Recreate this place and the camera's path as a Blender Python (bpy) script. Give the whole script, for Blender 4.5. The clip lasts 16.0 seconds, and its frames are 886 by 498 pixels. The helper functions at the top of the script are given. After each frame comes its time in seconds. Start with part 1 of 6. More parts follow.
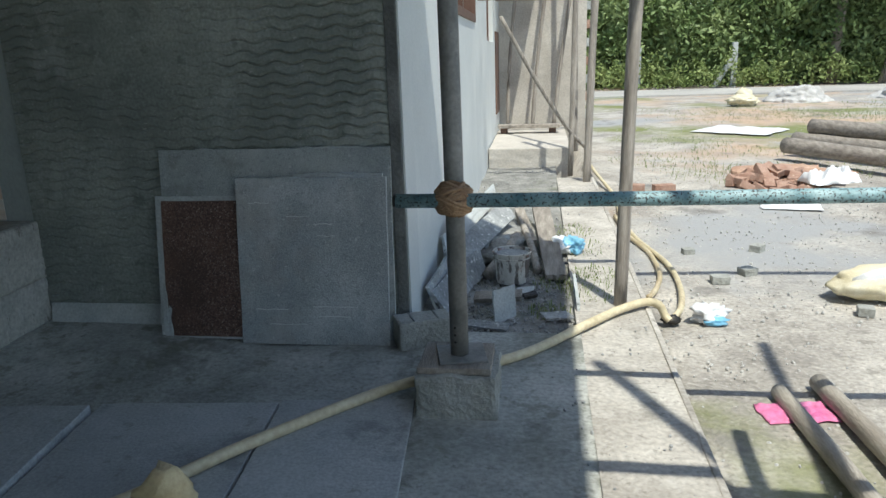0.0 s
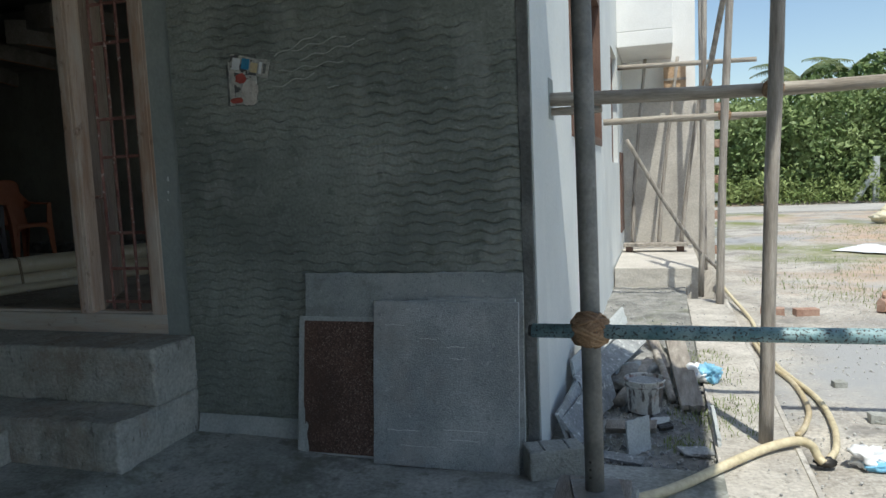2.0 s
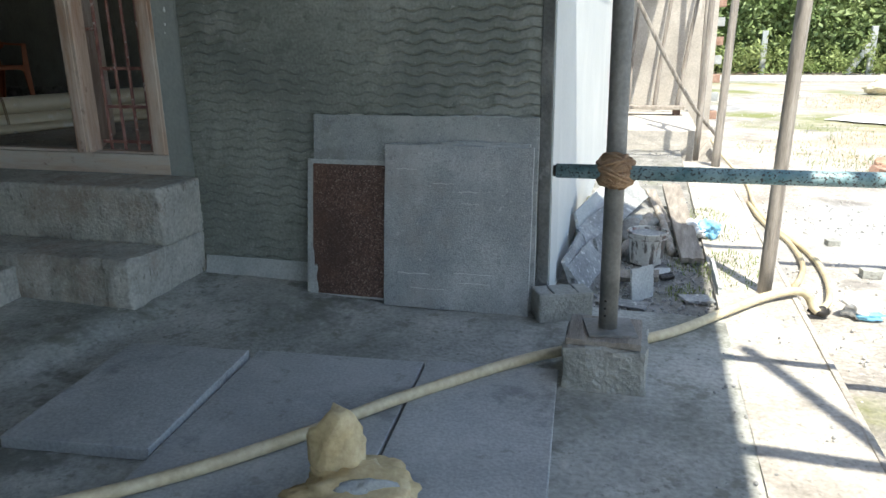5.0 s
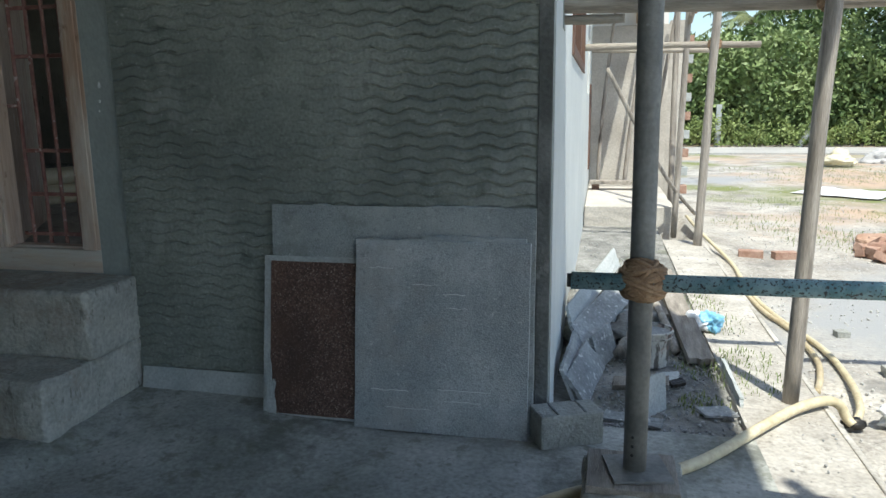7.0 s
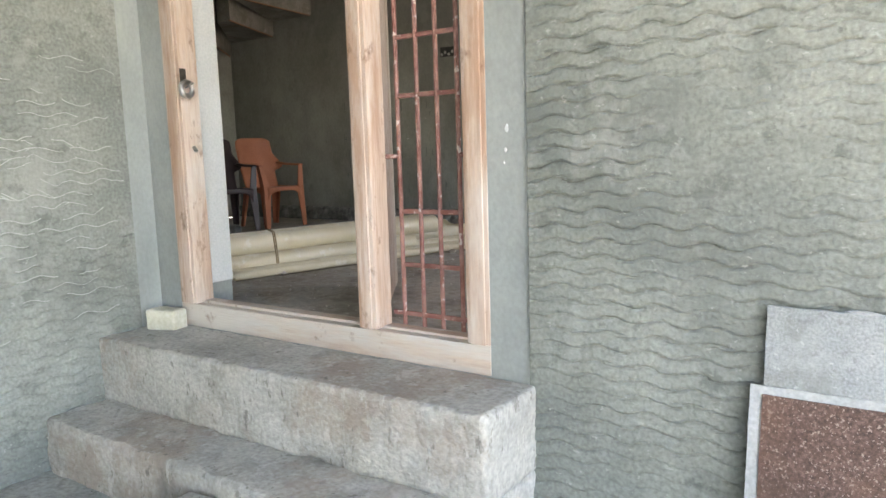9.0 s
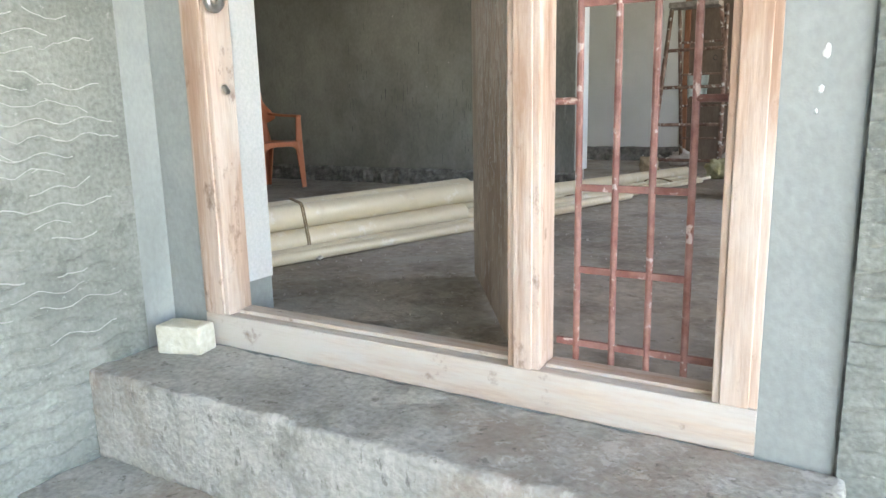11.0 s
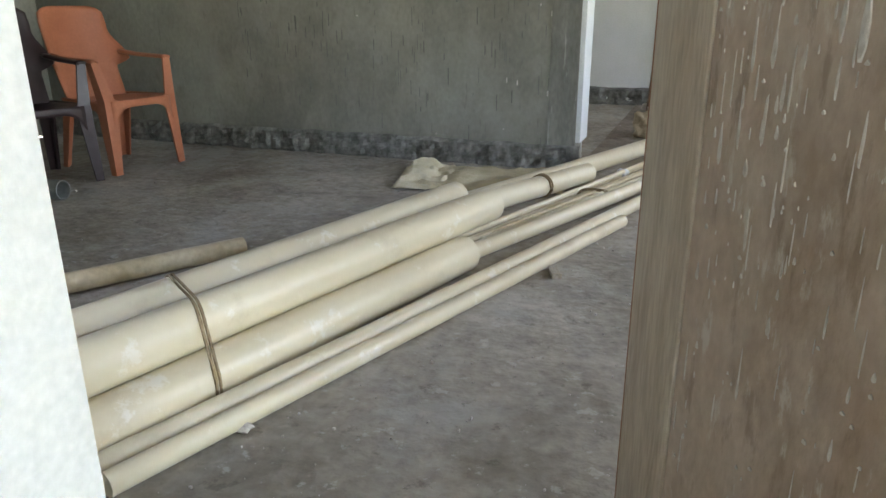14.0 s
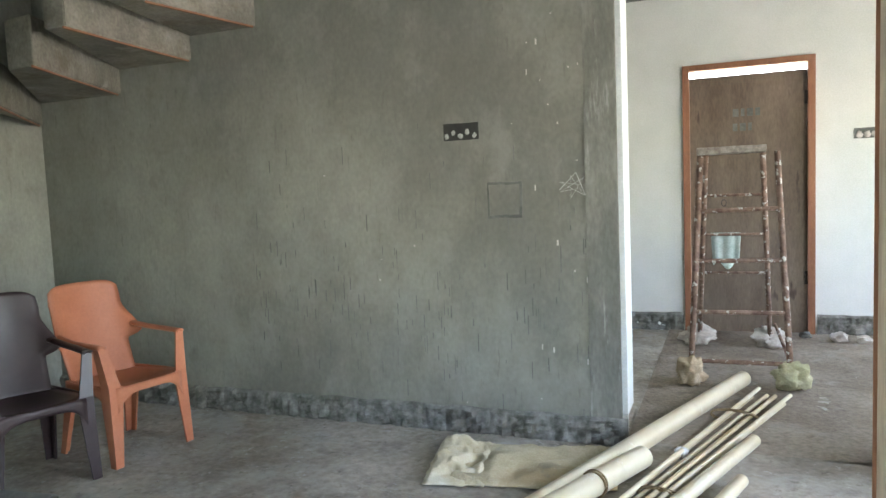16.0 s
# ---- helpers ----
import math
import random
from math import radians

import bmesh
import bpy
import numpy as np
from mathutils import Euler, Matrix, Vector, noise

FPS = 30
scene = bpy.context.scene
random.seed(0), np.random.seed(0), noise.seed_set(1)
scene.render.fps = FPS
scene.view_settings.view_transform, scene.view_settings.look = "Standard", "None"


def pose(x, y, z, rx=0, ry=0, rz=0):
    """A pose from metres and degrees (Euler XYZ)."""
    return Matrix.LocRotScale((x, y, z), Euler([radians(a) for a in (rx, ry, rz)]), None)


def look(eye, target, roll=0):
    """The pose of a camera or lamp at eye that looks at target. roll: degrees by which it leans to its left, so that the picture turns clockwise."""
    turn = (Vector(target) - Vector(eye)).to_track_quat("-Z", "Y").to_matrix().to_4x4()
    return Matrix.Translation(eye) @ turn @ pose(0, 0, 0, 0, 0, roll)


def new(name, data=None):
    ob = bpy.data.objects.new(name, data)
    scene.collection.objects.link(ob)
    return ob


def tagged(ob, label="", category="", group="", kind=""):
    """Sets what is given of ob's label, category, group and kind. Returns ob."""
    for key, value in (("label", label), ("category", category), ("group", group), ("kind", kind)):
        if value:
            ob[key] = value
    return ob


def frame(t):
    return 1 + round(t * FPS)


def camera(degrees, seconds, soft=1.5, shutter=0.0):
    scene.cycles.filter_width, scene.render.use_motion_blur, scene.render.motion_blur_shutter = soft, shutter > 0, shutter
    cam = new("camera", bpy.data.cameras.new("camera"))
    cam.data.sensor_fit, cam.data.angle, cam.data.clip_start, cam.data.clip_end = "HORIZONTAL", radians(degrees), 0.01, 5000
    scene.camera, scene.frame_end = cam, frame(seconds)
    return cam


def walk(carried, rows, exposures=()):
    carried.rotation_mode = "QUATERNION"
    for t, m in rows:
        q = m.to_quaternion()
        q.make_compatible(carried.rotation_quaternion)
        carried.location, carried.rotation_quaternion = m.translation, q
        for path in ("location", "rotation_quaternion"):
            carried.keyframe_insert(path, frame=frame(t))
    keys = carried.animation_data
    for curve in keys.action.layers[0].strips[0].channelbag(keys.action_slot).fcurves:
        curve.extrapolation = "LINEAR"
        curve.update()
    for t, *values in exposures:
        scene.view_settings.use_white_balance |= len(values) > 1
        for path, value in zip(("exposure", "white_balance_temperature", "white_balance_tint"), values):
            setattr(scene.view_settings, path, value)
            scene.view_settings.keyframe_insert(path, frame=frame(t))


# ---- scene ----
cam = camera(63.7, 16.0)
METRES, EYE, TILT, LEAN, TURN = 6.3, 1.325, 0.0, 0.0, 8.0
ROWS = [
    (0.0, 0.0000, 0.0000, 0.0000, -0.51, -15.06, 1.89),
    (0.5, -0.0012, 0.0014, 0.0089, 0.50, -9.52, 1.80),
    (1.0, -0.0016, -0.0007, 0.0110, 1.26, -7.05, 1.61),
    (1.5, -0.0036, -0.0030, 0.0113, 3.60, -6.53, 2.28),
    (2.0, -0.0095, -0.0077, 0.0116, 9.01, -5.71, 2.44),
    (2.5, -0.0178, -0.0111, 0.0117, 16.61, -5.23, 2.41),
    (3.0, -0.0222, -0.0127, 0.0114, 20.56, -5.52, 2.50),
    (3.5, -0.0196, -0.0095, 0.0108, 19.05, -5.69, 2.52),
    (4.0, -0.0150, -0.0079, 0.0029, 15.08, -10.07, 2.27),
    (4.2, -0.0186, -0.0116, -0.0035, 14.49, -15.38, 2.39),
    (6.3, -0.0527, 0.0146, -0.0070, -3.46, -15.70, 0.92),
    (6.5, -0.0525, 0.0304, -0.0076, -1.60, -14.39, 0.28),
    (7.0, -0.0603, 0.0732, 0.0004, 4.47, -11.04, 0.66),
    (7.5, -0.0868, 0.1026, 0.0031, 12.35, -10.89, 0.60),
    (8.0, -0.1338, 0.1403, 0.0043, 18.18, -12.97, 0.83),
    (8.5, -0.1723, 0.1657, 0.0025, 24.83, -11.06, 0.45),
    (9.0, -0.2105, 0.2146, 0.0092, 25.69, -7.78, 1.74),
    (9.5, -0.2471, 0.2369, 0.0083, 28.67, -8.71, 0.89),
    (10.0, -0.3062, 0.2602, 0.0004, 24.90, -10.68, 1.93),
    (10.2, -0.3197, 0.2682, 0.0022, 25.98, -10.00, 1.30),
    (12.3, -0.4567, 0.4219, 0.0083, 13.90, -17.67, 0.31),
    (12.5, -0.4696, 0.4347, 0.0066, 14.23, -18.86, -0.01),
    (13.0, -0.4996, 0.4937, 0.0058, 14.16, -22.20, 0.97),
    (13.5, -0.5185, 0.5406, 0.0269, 14.28, -25.05, 0.98),
    (14.0, -0.5427, 0.5751, 0.0398, 12.76, -18.71, 0.23),
    (14.5, -0.5588, 0.5941, 0.0629, 9.45, -11.96, 1.80),
    (15.0, -0.5678, 0.6121, 0.0684, 9.81, -8.29, 0.41),
    (15.5, -0.5724, 0.6429, 0.0911, 10.86, -6.59, 2.25),
    (16.0, -0.5707, 0.6447, 0.1148, 13.66, -4.63, 2.33),
]
EXPOSURES = [(0.0, 0.15, 6450, 4), (1.0, 0.05, 6400, 4), (1.7, -0.1, 6400, 5), (2.0, 0.05, 6450, 5), (2.5, 1.0, 6950, 7), (3.0, 1.72, 7450, 7), (3.5, 1.85, 7500, 8), (4.0, 1.58, 7400, 8), (4.2, 1.45, 7250, 8), (6.3, 0.15, 6450, 5), (6.5, 0.05, 6450, 5), (7.0, 0.45, 6450, 4), (7.5, 1.25, 6900, 4), (8.0, 2.15, 7750, 9), (8.5, 3.3, 7800, 14), (9.0, 3.55, 7700, 17), (10.0, 3.95, 7650, 17), (10.2, 3.95, 7600, 17), (12.3, 4.05, 7000, 11), (13.0, 4.25, 7200, 13), (13.5, 4.22, 7350, 13), (14.0, 4.18, 7400, 12), (14.5, 4.45, 7050, 11), (15.0, 4.6, 6700, 9), (16.0, 4.92, 6850, 9)]
walk(cam, [(t, pose(0, 0, EYE, TILT, LEAN, TURN) @ pose(METRES * x, METRES * y, METRES * z, 90 + pitch, roll, yaw)) for t, x, y, z, yaw, pitch, roll in ROWS], EXPOSURES)

# ---- world and sun ----
TO_SUN = Vector((0.2, -0.42, 1.0)).normalized()
world = bpy.data.worlds.new("sky")
scene.world = world
world.use_nodes = True
wn = world.node_tree
bg = wn.nodes["Background"]
sky = wn.nodes.new("ShaderNodeTexSky")
sky.sky_type, sky.sun_disc = "NISHITA", False
sky.sun_elevation = math.asin(TO_SUN.z)
sky.sun_rotation = math.atan2(TO_SUN.x, TO_SUN.y)
wn.links.new(sky.outputs[0], bg.inputs[0])
bg.inputs[1].default_value = 0.15
sun = new("sun", bpy.data.lights.new("sun", "SUN"))
sun.data.energy, sun.data.angle, sun.data.color = 4.4, radians(0.6), (1.0, 0.95, 0.87)
sun.matrix_world = look(TO_SUN * 40, (0, 0, 0))



def window_light(name, at, target, w, h, watts):
    """An added area lamp in a window's opening that stands in for sky light."""
    lamp = new(name, bpy.data.lights.new(name, "AREA"))
    lamp.data.shape, lamp.data.size, lamp.data.size_y, lamp.data.energy = "RECTANGLE", w, h, watts
    lamp.data.color = (0.97, 0.98, 1.0)
    lamp.matrix_world = look(at, target)


window_light("sky_fill_window_2", (-0.80, 9.5, 2.2), (-6.0, 9.5, 1.8), 1.1, 1.3, 1.1)
window_light("sky_fill_window_1", (-0.80, 6.05, 2.34), (-6.0, 6.05, 1.6), 2.2, 1.3, 3.0)


# ---- materials ----
def mat(name, base, second, rough=0.8, scale=4.0, fine=60.0, bump=0.25, spots=None, spot_scale=30.0, spot_cut=0.66, metal=0.0, stretch=None, third=None, coat=0.0, grain=0.35, stains=()):
    """Two colours mixed by broad noise, fine grain in value and relief, and optional spots of a third colour."""
    m = bpy.data.materials.new(name)
    m.use_nodes = True
    nt = m.node_tree
    N, L = nt.nodes.new, nt.links.new
    b = nt.nodes["Principled BSDF"]
    co = N("ShaderNodeTexCoord")
    mp = N("ShaderNodeMapping")
    if stretch:
        mp.inputs["Scale"].default_value = stretch
    L(co.outputs["Object"], mp.inputs[0])
    info = N("ShaderNodeObjectInfo")
    n1 = N("ShaderNodeTexNoise")
    n1.inputs["Scale"].default_value, n1.inputs["Detail"].default_value, n1.inputs["Roughness"].default_value = scale, 6, 0.62
    n2 = N("ShaderNodeTexNoise")
    n2.inputs["Scale"].default_value, n2.inputs["Detail"].default_value = fine, 4
    off = N("ShaderNodeVectorMath")
    off.operation = "ADD"
    comb = N("ShaderNodeCombineXYZ")
    mul = N("ShaderNodeMath")
    mul.operation = "MULTIPLY"
    mul.inputs[1].default_value = 17.0
    L(info.outputs["Random"], mul.inputs[0])
    L(mul.outputs[0], comb.inputs[0])
    L(mul.outputs[0], comb.inputs[1])
    L(mp.outputs[0], off.inputs[0])
    L(comb.outputs[0], off.inputs[1])
    L(off.outputs[0], n1.inputs["Vector"])
    L(off.outputs[0], n2.inputs["Vector"])
    r1 = N("ShaderNodeValToRGB")
    r1.color_ramp.elements[0].position, r1.color_ramp.elements[1].position = 0.36, 0.66
    r1.color_ramp.elements[0].color = (*base, 1)
    r1.color_ramp.elements[1].color = (*second, 1)
    if third:
        e = r1.color_ramp.elements.new(0.52)
        e.color = (*third, 1)
    L(n1.outputs["Fac"], r1.inputs[0])
    mx = N("ShaderNodeMix")
    mx.data_type, mx.blend_type = "RGBA", "OVERLAY"
    mx.inputs[0].default_value = grain
    L(r1.outputs[0], mx.inputs[6])
    L(n2.outputs["Fac"], mx.inputs[7])
    col = mx.outputs[2]
    if spots:
        n3 = N("ShaderNodeTexNoise")
        n3.inputs["Scale"].default_value, n3.inputs["Detail"].default_value = spot_scale, 3
        L(off.outputs[0], n3.inputs["Vector"])
        r3 = N("ShaderNodeValToRGB")
        r3.color_ramp.elements[0].position, r3.color_ramp.elements[1].position = spot_cut, spot_cut + 0.05
        L(n3.outputs["Fac"], r3.inputs[0])
        m3 = N("ShaderNodeMix")
        m3.data_type = "RGBA"
        m3.inputs[7].default_value = (*spots, 1)
        L(r3.outputs[0], m3.inputs[0])
        L(col, m3.inputs[6])
        col = m3.outputs[2]
    for k, (colour, sc, lo, hi, sx, sz, most) in enumerate(stains):
        ms = N("ShaderNodeMapping")
        ms.inputs["Scale"].default_value = (sx, sx, sz)
        ms.inputs["Location"].default_value = (3.7 * k + 1.3, 5.1 * k, 2.9 * k)
        L(off.outputs[0], ms.inputs[0])
        n4 = N("ShaderNodeTexNoise")
        n4.inputs["Scale"].default_value, n4.inputs["Detail"].default_value, n4.inputs["Roughness"].default_value = sc, 9, 0.68
        L(ms.outputs[0], n4.inputs["Vector"])
        r4 = N("ShaderNodeMapRange")
        r4.inputs[1].default_value, r4.inputs[2].default_value, r4.inputs[4].default_value = lo, hi, most
        L(n4.outputs["Fac"], r4.inputs[0])
        m4 = N("ShaderNodeMix")
        m4.data_type = "RGBA"
        m4.inputs[7].default_value = (*colour, 1)
        L(r4.outputs[0], m4.inputs[0])
        L(col, m4.inputs[6])
        col = m4.outputs[2]
    L(col, b.inputs["Base Color"])
    rr = N("ShaderNodeMapRange")
    rr.inputs[3].default_value, rr.inputs[4].default_value = rough - 0.12, min(1.0, rough + 0.1)
    L(n1.outputs["Fac"], rr.inputs[0])
    L(rr.outputs[0], b.inputs["Roughness"])
    b.inputs["Metallic"].default_value = metal
    b.inputs["Coat Weight"].default_value = coat
    bp = N("ShaderNodeBump")
    bp.inputs["Strength"].default_value, bp.inputs["Distance"].default_value = bump, 0.01
    L(n2.outputs["Fac"], bp.inputs["Height"])
    L(bp.outputs[0], b.inputs["Normal"])
    return m


PLASTER = mat("combed_cement_plaster", (0.185, 0.205, 0.187), (0.31, 0.33, 0.30), 0.9, 1.3, 70, 0.5, grain=0.5, third=(0.245, 0.265, 0.24), stains=(((0.15, 0.168, 0.155), 1.5, 0.50, 0.62, 1, 1, 0.6), ((0.37, 0.385, 0.36), 4.0, 0.56, 0.65, 1, 0.6, 0.5), ((0.12, 0.133, 0.12), 9.0, 0.58, 0.64, 1, 1, 0.5), ((0.42, 0.43, 0.40), 28.0, 0.63, 0.66, 1, 1.4, 0.6)))
SMOOTH = mat("smooth_cement_plaster", (0.255, 0.285, 0.275), (0.36, 0.39, 0.375), 0.85, 2.2, 60, 0.25, stretch=(1, 1, 0.7), grain=0.15)
HALLWALL = mat("trowelled_cement_wall", (0.20, 0.20, 0.172), (0.345, 0.345, 0.30), 0.88, 0.9, 45, 0.2, grain=0.2, third=(0.275, 0.275, 0.24), stretch=(1, 1, 0.7), stains=(((0.14, 0.14, 0.12), 0.8, 0.52, 0.66, 1, 0.9, 0.5), ((0.38, 0.38, 0.34), 2.6, 0.52, 0.68, 1.2, 1.1, 0.35), ((0.15, 0.148, 0.128), 5.0, 0.57, 0.70, 1.3, 1.0, 0.4), ((0.16, 0.155, 0.135), 16.0, 0.60, 0.68, 2.2, 0.5, 0.45)))
MORTARSHADE = mat("dark_mortar_and_shade", (0.075, 0.08, 0.076), (0.23, 0.24, 0.23), 0.95, 14, 40, 0.9)
PORCH = mat("porch_concrete", (0.27, 0.28, 0.255), (0.47, 0.475, 0.445), 0.9, 2.2, 50, 0.6, grain=0.5, stains=(((0.115, 0.12, 0.10), 1.9, 0.53, 0.62, 1, 1, 0.7), ((0.52, 0.52, 0.49), 5.0, 0.58, 0.68, 1, 1, 0.55), ((0.17, 0.175, 0.135), 8.0, 0.56, 0.64, 1, 1, 0.65), ((0.15, 0.15, 0.135), 24.0, 0.60, 0.66, 1, 1, 0.6)))
PAVER = mat("grey_stone_paver", (0.33, 0.345, 0.345), (0.45, 0.465, 0.46), 0.78, 2.5, 80, 0.3, stains=(((0.17, 0.185, 0.185), 1.7, 0.53, 0.60, 1, 1, 0.65), ((0.52, 0.53, 0.52), 6.0, 0.58, 0.70, 1, 1, 0.5), ((0.22, 0.22, 0.19), 13.0, 0.60, 0.66, 1, 1, 0.5)))
STEP = mat("cement_steps", (0.36, 0.355, 0.325), (0.52, 0.51, 0.47), 0.92, 3.0, 55, 0.7, grain=0.5, third=(0.44, 0.435, 0.395), stains=(((0.30, 0.225, 0.17), 1.1, 0.54, 0.63, 1, 1, 0.6), ((0.22, 0.215, 0.185), 2.6, 0.54, 0.64, 1.3, 0.9, 0.5), ((0.60, 0.59, 0.55), 10.0, 0.57, 0.63, 1.8, 0.6, 0.5), ((0.13, 0.125, 0.105), 17.0, 0.60, 0.65, 1.6, 0.7, 0.65)))
HALLFLOOR = mat("dusty_concrete_floor", (0.27, 0.24, 0.20), (0.45, 0.415, 0.365), 0.88, 1.3, 26, 1.0, grain=0.5, stains=(((0.45, 0.445, 0.42), 2.4, 0.50, 0.62, 1, 1, 0.55), ((0.16, 0.145, 0.12), 3.6, 0.54, 0.66, 1, 1, 0.5), ((0.54, 0.53, 0.50), 17.0, 0.60, 0.65, 1, 1, 0.55), ((0.12, 0.11, 0.09), 15.0, 0.59, 0.66, 1, 1, 0.55)))
WHITE = mat("white_primer", (0.61, 0.645, 0.645), (0.71, 0.74, 0.73), 0.6, 1.2, 90, 0.08)
WHITEROOM = mat("white_putty_wall", (0.66, 0.68, 0.64), (0.77, 0.78, 0.75), 0.65, 1.0, 80, 0.08)
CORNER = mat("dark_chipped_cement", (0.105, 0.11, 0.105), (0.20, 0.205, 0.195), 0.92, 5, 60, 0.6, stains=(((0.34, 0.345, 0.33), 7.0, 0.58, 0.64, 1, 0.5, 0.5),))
HALLBASE = mat("raw_mortar_strip", (0.11, 0.112, 0.10), (0.27, 0.27, 0.25), 0.95, 12, 40, 0.8)
CEIL = mat("cement_ceiling", (0.15, 0.155, 0.145), (0.24, 0.245, 0.23), 0.9, 2, 60, 0.2)
WOOD = mat("raw_timber", (0.46, 0.335, 0.26), (0.63, 0.515, 0.435), 0.75, 2.0, 26, 0.3, stretch=(4.5, 4.5, 0.35), third=(0.55, 0.42, 0.33), grain=0.3, stains=(((0.38, 0.22, 0.14), 2.0, 0.51, 0.61, 1, 1, 0.6), ((0.66, 0.62, 0.565), 1.3, 0.48, 0.62, 0.6, 2.0, 0.7), ((0.17, 0.085, 0.05), 5.0, 0.595, 0.70, 0.5, 4.0, 0.75)))
WOODX = mat("raw_timber_level", (0.56, 0.45, 0.37), (0.68, 0.58, 0.50), 0.75, 2.2, 30, 0.25, stretch=(0.5, 4, 4), third=(0.60, 0.49, 0.395), grain=0.25, stains=(((0.42, 0.26, 0.18), 1.6, 0.50, 0.60, 1, 1, 0.65), ((0.60, 0.575, 0.53), 2.2, 0.38, 0.55, 1, 1, 0.85), ((0.20, 0.10, 0.055), 5.0, 0.595, 0.70, 4.0, 0.5, 0.75)))
LEAF = mat("door_board", (0.43, 0.315, 0.245), (0.59, 0.485, 0.405), 0.78, 1.5, 34, 0.3, stretch=(1.5, 1.5, 0.8), grain=0.3, stains=(((0.62, 0.56, 0.49), 1.5, 0.50, 0.66, 1.1, 1.0, 0.5), ((0.27, 0.18, 0.125), 1.3, 0.50, 0.64, 1.0, 1.0, 0.65), ((0.66, 0.63, 0.58), 8.0, 0.57, 0.64, 1.6, 1.0, 0.55), ((0.22, 0.15, 0.105), 12.0, 0.58, 0.66, 1.6, 0.7, 0.5)))
LEAFEDGE = mat("door_stile", (0.45, 0.36, 0.28), (0.58, 0.50, 0.41), 0.7, 3, 30, 0.25, stretch=(6, 6, 0.6))
GRILL = mat("red_oxide_steel", (0.20, 0.075, 0.06), (0.36, 0.20, 0.17), 0.6, 12, 60, 0.3, spots=(0.55, 0.45, 0.42), spot_scale=30, spot_cut=0.62)
STEELPOST = mat("grey_steel_prop", (0.155, 0.158, 0.153), (0.265, 0.262, 0.248), 0.6, 6, 60, 0.25, spots=(0.45, 0.46, 0.45), spot_scale=12, spot_cut=0.74)
BLUEPIPE = mat("blue_flaking_paint", (0.13, 0.26, 0.29), (0.40, 0.55, 0.58), 0.55, 9, 50, 0.4, spots=(0.06, 0.065, 0.065), spot_scale=120, spot_cut=0.56)
ROPE = mat("coir_rope", (0.25, 0.15, 0.085), (0.42, 0.28, 0.17), 0.95, 20, 120, 0.6)
POLE = mat("weathered_pole", (0.21, 0.185, 0.16), (0.42, 0.385, 0.34), 0.85, 3, 30, 0.5, stretch=(8, 8, 0.8))
POLEX = mat("weathered_pole_level", (0.22, 0.19, 0.155), (0.44, 0.40, 0.34), 0.85, 3, 30, 0.5, stretch=(0.8, 8, 8))
BLOCK = mat("concrete_block", (0.27, 0.275, 0.25), (0.40, 0.405, 0.375), 0.95, 6, 70, 0.8)
SOAPBLOCK = mat("pale_aac_block", (0.58, 0.57, 0.47), (0.70, 0.69, 0.59), 0.9, 7, 60, 0.4)
GRANITE = mat("grey_slab_back", (0.27, 0.295, 0.295), (0.38, 0.405, 0.40), 0.75, 2.6, 140, 0.3, grain=0.55, stains=(((0.47, 0.485, 0.475), 3.0, 0.50, 0.62, 1, 1, 0.6), ((0.20, 0.22, 0.19), 4.0, 0.54, 0.63, 1, 1, 0.55), ((0.18, 0.19, 0.19), 45, 0.57, 0.64, 1, 1, 0.5), ((0.56, 0.57, 0.56), 36, 0.61, 0.65, 1, 1, 0.6)))
SLABFRONT = mat("blue_grey_slab", (0.31, 0.335, 0.345), (0.47, 0.49, 0.49), 0.7, 3.5, 150, 0.4, third=(0.38, 0.405, 0.41), grain=0.6, stains=(((0.52, 0.535, 0.53), 3.0, 0.48, 0.62, 1.6, 0.5, 0.65), ((0.34, 0.315, 0.29), 1.8, 0.53, 0.62, 1, 1, 0.5), ((0.20, 0.21, 0.215), 45, 0.56, 0.64, 1, 1, 0.5), ((0.64, 0.65, 0.64), 34, 0.61, 0.65, 1, 1.6, 0.6)))
SLABLIGHT = mat("pale_slab_back", (0.36, 0.385, 0.385), (0.50, 0.52, 0.51), 0.75, 3, 90, 0.2)
BROWNGRAN = mat("red_brown_granite", (0.055, 0.032, 0.026), (0.19, 0.12, 0.095), 0.6, 110, 260, 0.2, third=(0.12, 0.068, 0.053), spots=(0.33, 0.25, 0.21), spot_scale=150, spot_cut=0.60, stains=(((0.17, 0.09, 0.06), 2.4, 0.52, 0.62, 1, 1, 0.45), ((0.05, 0.03, 0.025), 2.0, 0.50, 0.62, 1, 1, 0.55)))
HOSE = mat("cream_hose", (0.52, 0.44, 0.28), (0.66, 0.58, 0.40), 0.5, 5, 40, 0.1)
PVC = mat("cream_pvc", (0.65, 0.575, 0.41), (0.70, 0.63, 0.465), 0.33, 1.5, 40, 0.02, grain=0.05, stains=(((0.80, 0.77, 0.68), 7.0, 0.585, 0.63, 1, 1, 0.6), ((0.48, 0.40, 0.27), 3.0, 0.56, 0.68, 1, 1, 0.45)))
PVCDARK = mat("stained_pvc", (0.42, 0.33, 0.19), (0.60, 0.52, 0.36), 0.45, 4, 40, 0.1)
GREYPIPE = mat("grey_pipe", (0.20, 0.215, 0.21), (0.30, 0.31, 0.30), 0.5, 4, 40, 0.1)
# near-black that paints the shade inside holes and pipe ends
HOLESHADE = mat("hole_shade", (0.02, 0.02, 0.018), (0.05, 0.05, 0.045), 0.8, 4, 40, 0.1)
